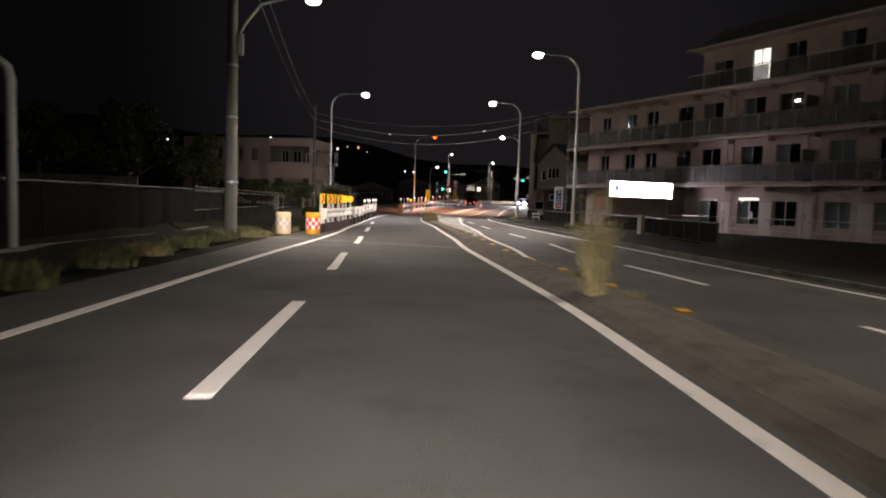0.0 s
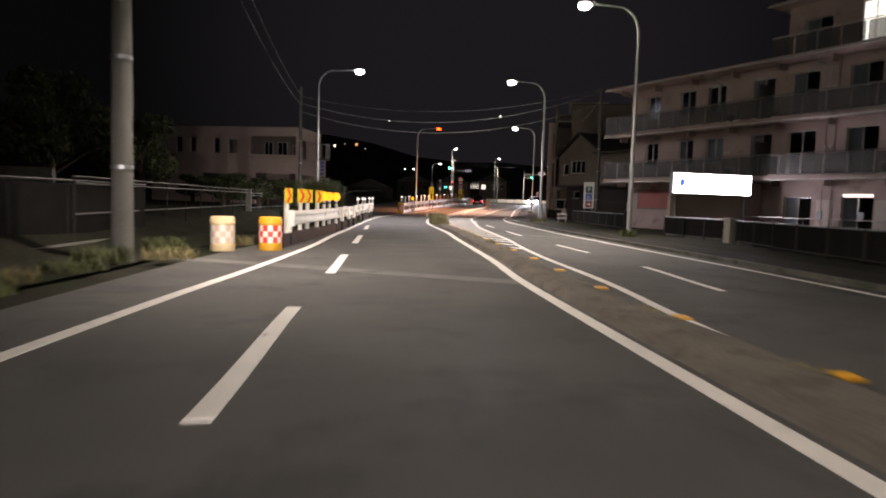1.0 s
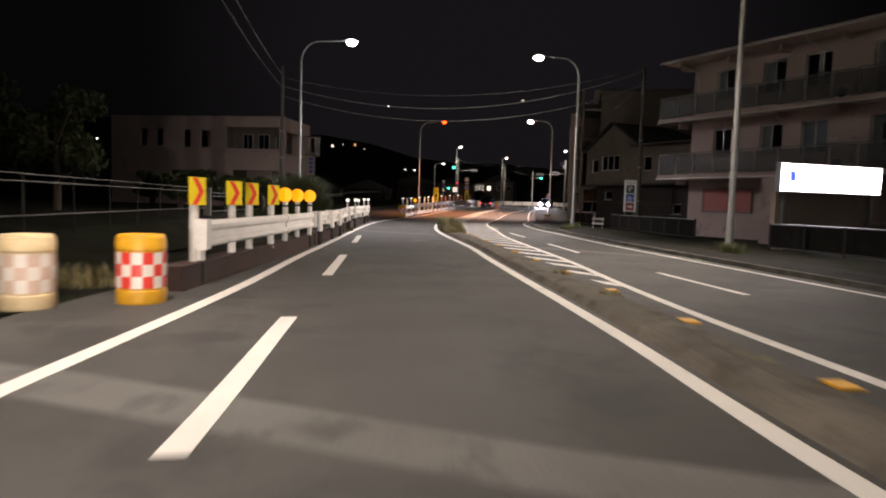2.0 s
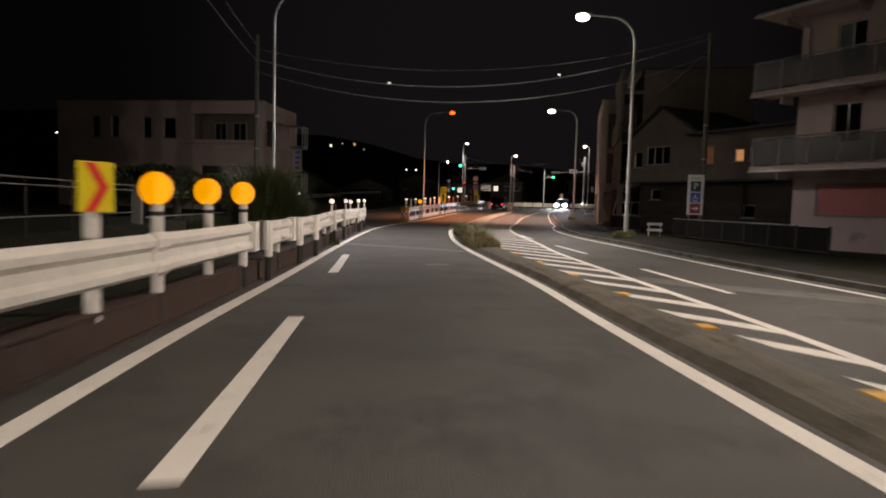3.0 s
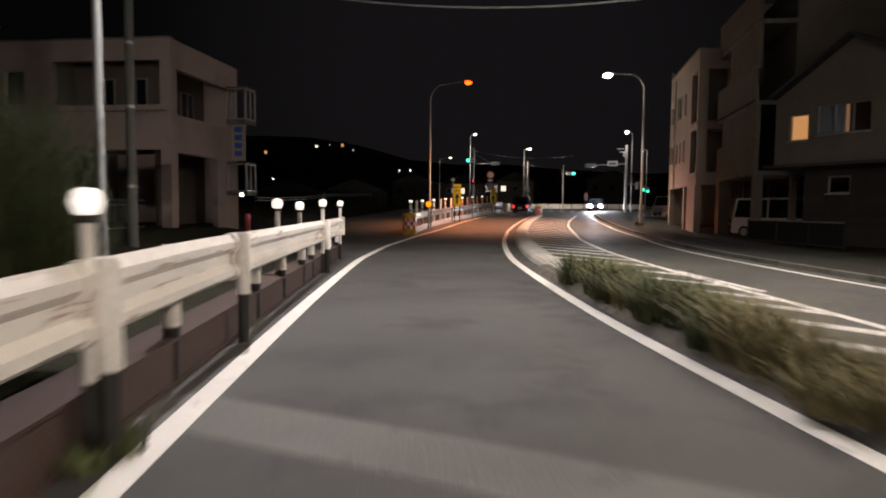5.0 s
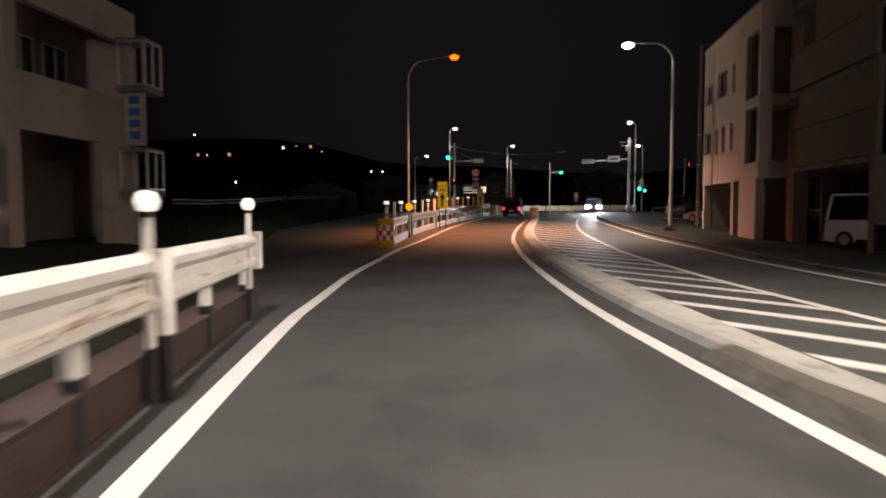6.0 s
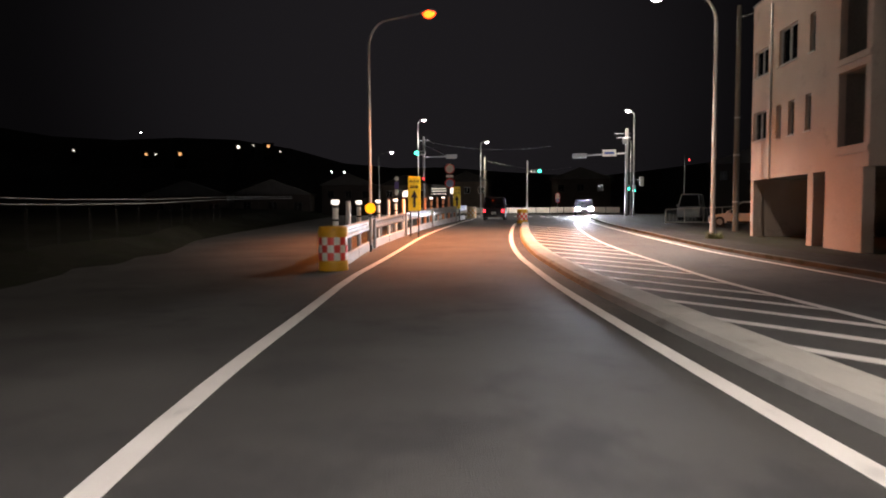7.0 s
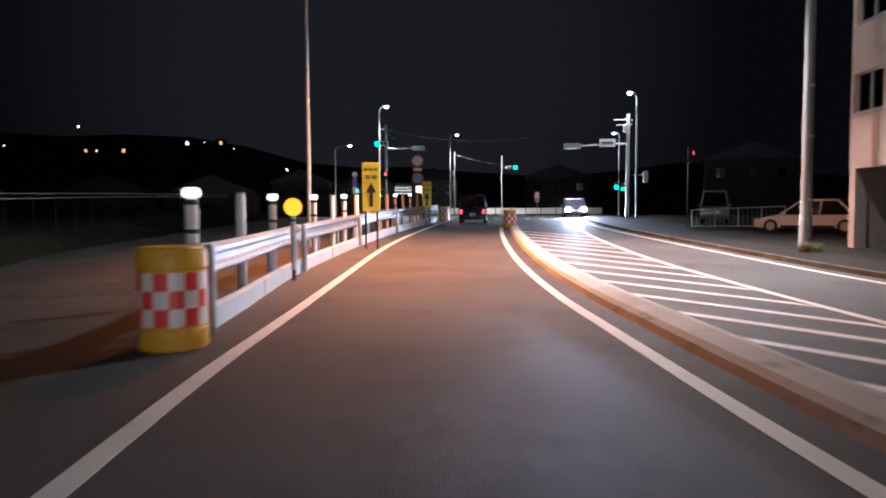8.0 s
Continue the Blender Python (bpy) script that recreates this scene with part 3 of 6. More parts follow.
street_lamp(12.9, 98.9, 15.4, 96.4, 11.2, LENS_ORANGE, ORANGE, LP * 2.15, "tall street lamp with a glowing orange lantern", 0.0, 0.085, cone=120, throw=3.0, blend=1.0)
street_lamp(24.7, 135.3, 25.2, 134.6, 11.7, LENS_WHITE, WARMWHITE, LP, "white street lamp at the crossing", 0.0, 0.075, 11.2, lens_size=0.55)
street_lamp(38.0, 113.9, 37.2, 113.6, 10.0, LENS_WHITE, WARMWHITE, LP * 0.12, "street lamp beside the signal mast", 0.0, 0.075, 9.7, lens_size=0.55)
street_lamp(37.0, 149.3, 37.7, 148.8, 11.2, LENS_WHITE, WARMWHITE, LP, "white street lamp across the crossing", 0.0, 0.075, 10.8, lens_size=0.55)
street_lamp(50.55, 134.1, 50.0, 134.2, 10.1, LENS_WHITE, WARMWHITE, LP * 0.3, "slim street lamp beside the pedestrian signal", 0.0, 0.065, 9.9, lens_size=0.5)
street_lamp(23.5, 152, 24.8, 149.8, 9.6, LENS_WHITE, WARMWHITE, LP * 0.6, "street lamp on the side road", 0.0, 0.08, 9.2, lens_size=0.55)
# two unseen lamps, added to brighten the start of the drive
street_lamp(11.6, 7.0, 9.2, 7.4, 10.9, LENS_WHITE, WARMWHITE, LP * 0.3, "added tall grey street lamp out of view", 0.14)
street_lamp(9.6, -18.0, 7.2, -17.6, 10.9, LENS_WHITE, WARMWHITE, LP, "added tall grey street lamp out of view", 0.14)

# headlamps of the car that carries the camera, where the drive begins
for x in (-0.62, 0.62):
    lamp("car_headlamp", "SPOT", 11000, (1.0, 0.93, 0.84), look((x - 0.8, -4.5, 0.72), (x + 2.4, 26.0, -1.0)), 0.08, 37, 1.0)


# ---- utility poles and wires ----
def utility_pole(x, y, h, r, label, bands=True):
    ob = thing("utility_pole", label, "utility pole", x, y, 0, group="utility poles")
    part("shaft", T([(0, 0, -0.1), (0, 0, h)], [r, r * 0.66], 16), POLECONC, ob, smooth=True)
    if bands:
        for z in (2.0, 4.4, 6.3):
            part("band", T([(0, 0, z), (0, 0, z + 0.09)], r * (1.05 - 0.34 * z / h) + 0.004, 16), GALV, ob)
    return ob


pole = utility_pole(-3.6, 25.5, 13.5, 0.235, "thick concrete utility pole with a lamp bracket")
part("meter_box", B(0.18, 0.4, -0.12, 0.12, 6.75, 7.5, 0.03), GALV, pole, "small grey box on the pole")
part("bracket", T([(0.15, 0, 7.3), (0.45, 0, 7.9), (1.0, 0.05, 8.65), (2.0, 0.1, 9.0), (2.7, 0.1, 9.05)], 0.045, 10), LAMPGREY, pole, "curved lamp bracket", smooth=True)
lan = part("lantern", B(2.55, 3.2, -0.06, 0.26, 8.98, 9.12, 0.04), LAMPGREY, pole, "grey street lantern", smooth=True)
bm = bmesh.new()
bmesh.ops.create_uvsphere(bm, u_segments=16, v_segments=8, radius=1, matrix=Matrix.Translation((2.9, 0.1, 8.95)) @ Matrix.Diagonal((0.27, 0.16, 0.14, 1)))
part("lens", bm, LENS_WHITE, lan, "lit lantern lens", smooth=True)
lamp("lantern_light", "SPOT", LP * 0.7, WARMWHITE, look((-0.7, 25.6, 8.8), (2.5, 25.6, 0)), 0.15, 125, 0.8)
utility_pole(-1.5, 68.3, 11.0, 0.16, "slim concrete utility pole before the pale house")
utility_pole(23.6, 62.5, 11.5, 0.17, "dark utility pole beside the parking sign")
utility_pole(31.0, 93.6, 12.0, 0.16, "dark utility pole beside the pale building")
utility_pole(37.9, 150.2, 9.3, 0.12, "slim concrete pole beside the far street lamp", False)


def wire(p, q, sag, r=0.012, label="thin black overhead cable"):
    p, q = Vector(p), Vector(q)
    pts = [p.lerp(q, i / 24) - Vector((0, 0, 4 * sag * (i / 24) * (1 - i / 24))) for i in range(25)]
    ob = part("overhead_cable", T(pts, r, 6), CABLE, smooth=True)
    return tagged(ob, label, "cable", "overhead cables")


wire((-1.5, 68.3, 9.6), (23.6, 62.5, 11.2), 2.1, 0.022)
wire((-1.5, 68.3, 8.9), (23.6, 62.5, 10.2), 2.15, 0.018)
wire((-1.5, 68.3, 10.2), (23.6, 62.5, 11.4), 1.6, 0.01)
wire((-3.6, 25.5, 12.6), (-1.5, 68.3, 10.4), 1.0, 0.018)
wire((-3.6, 25.5, 11.2), (-1.5, 68.3, 9.5), 0.9, 0.018)
wire((-3.6, 25.5, 12.6), (-9.5, -20, 13.0), 1.0, 0.018)
wire((23.6, 62.5, 10.6), (31.0, 93.6, 11.4), 1.0, 0.014)
wire((24.1, 130.6, 9.0), (37.5, 129.0, 8.6), 0.6, 0.01)
wire((37.9, 150.2, 8.9), (52, 152, 8.2), 0.7, 0.01)
# beads added to glow where the cables show bright reflections
for p in ((5.9, 65.0, 8.1), (14.86, 62.6, 8.65)):
    ob = thing("cable_marker", "glowing bead added for a glint on the overhead cable", "cable marker", *p, group="cable markers")
    part("bead", T([(-0.07, 0, 0), (0.07, 0, 0)], 0.045, 10), GLINT_WHITE, ob)

# bent pipe gantry on the verge
g = thing("pipe_gantry", "pale bent pipe gantry on the grass verge", "gantry", -6.97, 16.02, 0)
part("post", T([(0, 0, -0.05), (0, 0, 3.95), (-0.05, -0.03, 4.2), (-0.2, -0.1, 4.33), (-0.5, -0.25, 4.38), (-3.2, -1.4, 4.4)], 0.11, 14), LAMPGREY, g, smooth=True)
part("collar", T([(0, 0, 2.5), (0, 0, 2.62)], 0.125, 14), GALV, g)


# ---- guardrails ----
WBEAM = [(0.0, 0.0), (0.055, 0.035), (0.055, 0.085), (0.0, 0.125), (0.0, 0.2), (0.055, 0.245), (0.055, 0.295), (0.0, 0.35),
         (-0.012, 0.35), (0.04, 0.295), (0.04, 0.245), (-0.014, 0.2), (-0.014, 0.125), (0.04, 0.085), (0.04, 0.035), (-0.012, 0.0)]
rail_line = curve_through([(-0.15, 30.3), (0.88, 36.3), (1.46, 40.3), (1.88, 43.6), (2.27, 46.2), (2.8, 51.0), (3.2, 54.2), (4.16, 61.6), (4.93, 67.4)])


def rail_lift(y):
    """The guardrail stands a little higher towards its end."""
    u = min(1, max(0, (y - 45) / 9))
    return 0.1 * u * u * (3 - 2 * u)


def lifted(ob):
    for c in ob.children_recursive:
        for v in c.data.vertices:
            v.co.z += rail_lift(v.co.y) * min(1, max(0, v.co.z / 0.5))
    return ob


def guardrail(line, y0, y1, top, tall, mat, label, posts, post_mat, foot_mat, sleeves=(), foot=0.22):
    ob = thing("guardrail", label, "guardrail", 0, 0, 0, group="guardrails")
    s = tall / 0.35
    prof = [(o * s * 0.85, h * s + top - tall) for o, h in WBEAM]
    cuts = [y0, *[p for p in sleeves if y0 < p < y1], y1]
    for a, b in zip(cuts, cuts[1:]):
        part("beam", sweep(bmesh.new(), [(line(y), y, 0) for y in span(a, b, 1.0)], prof), mat, ob)
    for y in sleeves:
        d = 0.16
        pr = [(o * s * 0.6 + 0.035, h * s + top - tall - 0.012 + (0.024 if h > 0.2 * s else 0)) for o, h in WBEAM[:8]] + [(-0.03, top + 0.012), (-0.03, top - tall - 0.012)]
        part("sleeve", sweep(bmesh.new(), [(line(y - d), y - d, 0), (line(y + d), y + d, 0)], pr), mat, ob)
    for y in posts:
        x = line(y) - 0.09
        post = part("post", T([(x, y, foot), (x, y, top - 0.02)], 0.07, 12), post_mat, ob, smooth=True)
        part("foot", T([(x, y, -0.05), (x, y, foot)], 0.066, 12), foot_mat, post, smooth=True)
    return ob


def end_cap(ob, line, y, top, tall, mat):
    x = line(y)
    part("end_wing", sweep(bmesh.new(), [(x, y - 0.02, 0), (x + 0.02, y + 0.3, 0)], [(-0.07, top - tall - 0.02), (0.11, top - tall - 0.02), (0.11, top + 0.02), (-0.07, top + 0.02)]), mat, ob)


ga = guardrail(rail_line, 30.3, 40.05, 1.07, 0.45, WHITERAIL, "white painted steel guardrail with sign posts",
               (30.5,), WHITERAIL, DARKSTEEL, (36.1,), 0.4)
end_cap(ga, rail_line, 30.2, 1.07, 0.45, WHITERAIL)
end_cap(ga, rail_line, 39.8, 1.07, 0.45, WHITERAIL)
gs = guardrail(rail_line, 40.62, 43.5, 1.07, 0.47, RUSTYRAIL, "short white steel guardrail between two longer ones", (42.4,), WHITERAIL, DARKSTEEL, (), 0.4)
end_cap(gs, rail_line, 40.62, 1.07, 0.47, WHITERAIL)
end_cap(gs, rail_line, 43.3, 1.07, 0.47, WHITERAIL)
gb = guardrail(rail_line, 43.85, 66.0, 1.07, 0.47, RUSTYRAIL, "white painted steel guardrail with rust stains",
               (45.1, 47.4, 49.6, 52.6, 55.6, 57.4, 59.4, 60.6, 63.6, 65.6), WHITERAIL, DARKSTEEL, (46.2, 51.0, 54.2, 61.7), 0.4)
end_cap(gb, rail_line, 43.85, 1.07, 0.47, WHITERAIL)
end_cap(gb, rail_line, 65.7, 1.07, 0.47, WHITERAIL)
for y in (40.75, 44.0, 46.2, 51.0, 54.2, 61.7):
    x = rail_line(y) + 0.1
    po = part("front_post", T([(x, y, 0.44), (x, y, 1.06), (x, y, 1.085)], [0.075, 0.075, 0.06], 14), WHITERAIL, gb if y > 43 else gs, smooth=True)
    part("foot", T([(x, y, -0.02), (x, y, 0.44)], 0.06, 12), DARKSTEEL, po, "dark steel foot", smooth=True)
lifted(gb)

# rusty steel beams that carry the guardrails
for a, b in ((29.6, 40.6), (40.8, 49.0), (49.1, 57.5), (57.6, 66.4)):
    base = thing("steel_base_beam", "rust-brown steel base beam under the guardrail", "base beam", 0, 0, 0, group="base beams")
    part("web", sweep(bmesh.new(), [(rail_line(y), y, 0) for y in span(a, b, 1.0)], [(-0.3, 0.03), (-0.06, 0.03), (-0.06, 0.36), (-0.3, 0.36)]), BROWN, base)
    part("upper_flange", sweep(bmesh.new(), [(rail_line(y), y, 0) for y in span(a, b, 1.0)], [(-0.4, 0.36), (-0.03, 0.36), (-0.03, 0.385), (-0.4, 0.385)]), BROWN, base)
    part("lower_flange", sweep(bmesh.new(), [(rail_line(y), y, 0) for y in span(a, b, 1.0)], [(-0.4, -0.02), (-0.03, -0.02), (-0.03, 0.03), (-0.4, 0.03)]), BROWN, base)


# ---- crash drums ----
def crash_drum(x, y, rz, h, r, body, dark, light, label):
    ob = thing("crash_drum", label, "crash drum", x, y, rise(x, y), rz, group="crash drums")
    prof = [(r * 0.97, 0), (r, 0.03), (r, 0.2 * h), (r * 0.965, 0.21 * h), (r * 0.965, 0.8 * h), (r, 0.81 * h), (r, 0.94 * h), (r * 0.97, 0.96 * h), (r * 0.97, h - 0.01), (r * 0.9, h)]
    bm = bmesh.new()
    tube(bm, [(0, 0, z) for _, z in prof], [q for q, _ in prof], 32)
    part("body", bm, body, ob, smooth=True)
    part("lid", T([(0, 0, h), (0, 0, h + 0.025)], [r * 0.94, r * 0.9], 28), body, ob, smooth=True)
    seg, rowsn = 14, 3
    z0, z1 = 0.24 * h, 0.77 * h
    for i in range(seg):
        for j in range(rowsn):
            bm = bmesh.new()
            q = []
            for rr in (r * 0.966, r * 0.966 + 0.008):
                for a, z in ((i, j), (i + 0.5, j), (i + 1, j), (i + 1, j + 1), (i + 0.5, j + 1), (i, j + 1)):
                    ang = 2 * math.pi * a / seg
                    q.append(bm.verts.new((rr * math.cos(ang), rr * math.sin(ang), z0 + (z1 - z0) * z / rowsn)))
            bm.faces.new(q[6:])
            for k in range(6):
                bm.faces.new((q[k], q[(k + 1) % 6], q[6 + (k + 1) % 6], q[6 + k]))
            part("patch", bm, dark if (i + j) % 2 else light, ob)
    return ob


crash_drum(-1.84, 28.1, 10, 0.9, 0.32, CREAM, FADED, PALE, "faded cream plastic crash drum with worn checks")
crash_drum(-0.63, 28.6, 4, 0.9, 0.32, AMBER, RED, PALE, "amber plastic crash drum with red and white checks")


# ---- chevron signs, amber discs, delineators ----
def sign_post(ob, h, r=0.055, mat=WHITERAIL):
    post = part("post", T([(0, 0, 0.3), (0, 0, h)], r, 12), mat, ob, smooth=True)
    part("foot", T([(0, 0, -0.03), (0, 0, 0.3)], r * 0.8, 12), DARKSTEEL, post, "dark steel foot", smooth=True)


def chevron_sign(x, y, tilt):
    ob = thing("chevron_sign", "yellow sign with a red chevron on a white post", "chevron sign", x, y, 0, tilt, group="chevron signs")
    sign_post(ob, 1.7, 0.075)
    panel = part("panel", B(-0.16, 0.16, -0.1, -0.076, 1.31, 1.77, 0.008), YELLOW, ob, "yellow sign panel")
    bm = bmesh.new()
    prism(bm, [(-0.1, 1.76), (-0.01, 1.76), (0.11, 1.54), (-0.01, 1.32), (-0.1, 1.32), (0.02, 1.54)], -0.107, -0.1005)
    part("chevron", bm, RED, panel, "red chevron")
    return ob


for x, y, tilt in ((-0.32, 30.5, 48), (0.02, 32.4, 33), (0.22, 33.5, 40), (0.54, 35.0, 42)):
    chevron_sign(x, y, tilt)


def beacon_post(x, y, h, r, lens, label, post=WHITERAIL, pr=0.07):
    ob = thing("beacon_post", label, "warning beacon", x, y, 0, -8, group="beacons on the guardrail")
    shaft = part("post", T([(0, 0, 0.36), (0, 0, h - r + 0.02)], pr, 12), post, ob, smooth=True)
    part("foot", T([(0, 0, -0.03), (0, 0, 0.36)], pr * 0.8, 12), DARKSTEEL, shaft, "dark steel foot", smooth=True)
    part("clamp", T([(0, 0, h - r - 0.12), (0, 0, h - r - 0.07)], pr + 0.006, 12), DARKSTEEL, ob, "dark clamp", smooth=True)
    d = part("housing", disc(bmesh.new(), (0, -0.02, h), r * 1.04, (0, 1, 0), 0.05), AMBER, ob, smooth=True)
    # glow painted on the disc, which only throws headlamp light back
    part("lens", disc(bmesh.new(), (0, -0.052, h), r, (0, 1, 0), 0.02), lens, d, "round face, returned light put in as glow", smooth=True)
    return ob


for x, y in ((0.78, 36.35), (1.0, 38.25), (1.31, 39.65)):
    beacon_post(x, y, 1.56, 0.185, GLINT_AMBER, "round amber reflector disc on a white post")


def delineator(x, y, h, label):
    ob = thing("delineator", label, "delineator", x, y, 0, -10, group="delineators on the guardrail")
    shaft = part("post", T([(0, 0, 0.44), (0, 0, h - 0.06)], 0.042, 12), WHITERAIL, ob, smooth=True)
    part("foot", T([(0, 0, -0.03), (0, 0, 0.44)], 0.04, 12), DARKSTEEL, shaft, "dark steel foot", smooth=True)
    part("collar", T([(0, 0, h - 0.12), (0, 0, h - 0.07)], 0.05, 12), DARKSTEEL, ob, "dark collar", smooth=True)
    # the reflector is no lamp: its glow stands for returned headlamp light
    part("reflector", T([(0, 0, h - 0.08), (0, 0, h - 0.06), (0, 0, h), (0, 0, h + 0.06), (0, 0, h + 0.08)], [0.04, 0.07, 0.088, 0.07, 0.035], 20), GLINT_WHITE, ob, "round reflector, returned light put in as glow", smooth=True)
    return ob


for x, y, h in ((2.8, 51.0, 1.48), (3.45, 57.6, 1.51), (3.73, 59.9, 1.48), (4.18, 61.6, 1.55), (4.68, 65.4, 1.57)):
    delineator(x, y, h, "white delineator post with a bright reflector")
ob = thing("marker_stake", "thin dark red marker stake behind the guardrail", "marker stake", 3.0, 57.6, 0)
part("stake", T([(0, 0, -0.05), (0, 0, 1.35)], 0.04, 8), MAROON, ob)

# ---- guardrail beyond the side lane ----
rail_c = curve_through([(9.3, 83.6), (9.8, 85.3), (11.2, 90.1), (13.15, 95.1), (15.35, 100.1), (17.8, 105.2), (20.4, 110.2), (23.2, 115.2), (24.2, 117.0)])
gc = guardrail(rail_c, 83.6, 116.8, 1.15, 0.42, GALV, "galvanised steel guardrail over a low pale board",
               tuple(83.9 + 2.37 * i for i in range(14)), GALV, DARKSTEEL, tuple(83.6 + 7.2 * i for i in range(1, 5)))
end_cap(gc, rail_c, 83.55, 1.15, 0.42, GALV)
board = material("pale_blue_board", (0.5, 0.52, 0.55), 0.6, scale=1.2, vary=0.15, bump=0.1, fine=25, stain=(0.3, 0.3, 0.3), stain_amount=0.3)
for i in range(9):
    a = 83.65 + 3.58 * i
    part("lower_board", sweep(bmesh.new(), [(rail_c(y), y, 0) for y in span(a, a + 3.5, 1.2)], [(0.02, 0.0), (0.1, 0.0), (0.1, 0.29), (0.06, 0.33), (0.02, 0.33)]), board, gc, "pale grey lower board")
for i in range(5):
    y = 83.7 + 7.2 * i
    x = rail_c(y) + 0.16
    part("front_post", T([(x, y, 0), (x, y, 1.12), (x, y, 1.16)], [0.065, 0.065, 0.045], 12), GALV, gc, smooth=True)
drape(gc)


def marker_post(y, cap, mat, label):
    """A post behind the guardrail, with a glow-painted cap or a plain rounded top."""
    x = rail_c(y) - 0.17
    ob = thing("marker_post", label, "marker post", x, y, rise(x, y), -20, group="marker posts")
    top = 1.76 if cap else 1.86
    part("post", T([(0, 0, 0), (0, 0, top - 0.03), (0, 0, top)], [0.082, 0.082, 0.06], 14), mat, ob, smooth=True)
    if cap:
        part("band", T([(0, 0, top - 0.1), (0, 0, top - 0.03)], 0.087, 14), DARKSTEEL, ob, "dark band")
        part("band", T([(0, 0, 1.28), (0, 0, 1.34)], 0.086, 14), DARKSTEEL, ob, "dark band")
        # cap made to glow where it would reflect headlamps
        part("reflector", T([(0, 0, top), (0, 0, top + 0.03), (0, 0, top + 0.1), (0, 0, top + 0.13)], [0.09, 0.115, 0.115, 0.08], 16), GLINT_WHITE, ob, "round cap, returned light put in as glow", smooth=True)
    else:
        part("cap", T([(0, 0, top), (0, 0, top + 0.025)], [0.088, 0.07], 14), OLDCONC, ob, "grey cap", smooth=True)


for y, cap in ((84.1, True), (86.6, False), (89.3, True), (93.3, True), (95.5, False), (97.1, True), (99.0, False), (100.8, True)):
    marker_post(y, cap, WHITERAIL, "thick white post with a bright reflecting cap" if cap else "thick plain white post behind the guardrail")
for i in range(8):
    marker_post(102.8 + 1.75 * i, i % 2 == 0, SALMON, "thick faded orange post with a bright reflecting cap" if i % 2 == 0 else "thick faded orange post behind the guardrail")
beacon_post(11.2, 89.3, 1.72, 0.19, GLINT_AMBER, "round amber reflector disc above the galvanised guardrail", LAMPGREY, 0.06)
crash_drum(9.08, 83.05, 60, 1.15, 0.39, AMBER, RED, PALE, "tall amber crash drum with red and white checks")
crash_drum(25.2, 107.75, 20, 0.95, 0.37, AMBER, RED, PALE, "amber crash drum at the end of the kerb")
crash_drum(24.75, 117.4, 20, 0.95, 0.4, CREAM, AMBER, PALE, "cream crash drum at the end of the guardrail")


# ---- yellow direction signs, round signs ----
def arrow_sign(x, y, z0, z1, w, tilt):
    ob = thing("direction_sign", "yellow board with a black arrow and two bars of writing", "direction sign", x, y, 0, tilt, group="direction signs")
    for s in (-0.2, 0.2):
        part("leg", T([(s, 0, 0), (s, 0, z1 - 0.1)], 0.03, 10), DARKSTEEL, ob, smooth=True)
    pan = part("panel", B(-w / 2, w / 2, -0.06, -0.035, z0, z1, 0.008), YELLOW, ob, "yellow panel")
    h = z1 - z0
    bm = prism(bmesh.new(), [(-0.06, z0 + 0.1 * h), (0.06, z0 + 0.1 * h), (0.06, z0 + 0.38 * h), (0.17, z0 + 0.38 * h), (0, z0 + 0.6 * h), (-0.17, z0 + 0.38 * h), (-0.06, z0 + 0.38 * h)], -0.068, -0.0605)
    part("arrow", bm, BLACK, pan, "black arrow")
    for zz, ks, wide, tall in ((0.7, (-0.65, 0.65), 0.08, 0.075), (0.86, (-1, 0, 1), 0.055, 0.05)):
        for k in ks:
            for d in (-0.6, 0.0, 0.6):
                part("writing_bar", B(-wide + 0.17 * k, wide + 0.17 * k, -0.067, -0.0605, z0 + zz * h + (d - 0.17) * tall, z0 + zz * h + (d + 0.17) * tall), BLACK, pan, "dark bar of writing")
    return ob


arrow_sign(14.75, 96.9, 1.66, 3.35, 0.62, -22)
arrow_sign(21.9, 112.5, 1.9, 3.55, 0.55, -22)


SIGNBLUE = material("pale_blue_sign_face", (0.3, 0.4, 0.62), 0.45, scale=4, vary=0.08, bump=0.02, fine=30)


def round_signs(x, y, tilt, zs, r):
    ob = thing("round_signs", "two round traffic signs with red rims on one post", "traffic sign", x, y, 0, tilt, group="traffic signs")
    part("post", T([(0, 0, 0), (0, 0, zs[0] + r)], 0.035, 10), GALV, ob, smooth=True)
    for z, face in zip(zs, (PALE, SIGNBLUE)):
        p = part("rim", disc(bmesh.new(), (0, -0.05, z), r, (0, 1, 0), 0.02), RED, ob, "red rim", smooth=True)
        part("face", disc(bmesh.new(), (0, -0.064, z), r * 0.78, (0, 1, 0), 0.012), face, p, "white face" if face is PALE else "blue face", smooth=True)
    part("plate", B(-0.3, 0.3, -0.06, -0.04, (zs[0] + zs[1]) / 2 - 0.11, (zs[0] + zs[1]) / 2 + 0.11, 0.01), PALE, ob, "white plate")


round_signs(23.0, 117.9, -22, (5.25, 4.05), 0.42)
round_signs(43.7, 139.6, -25, (3.75, 3.1), 0.3)


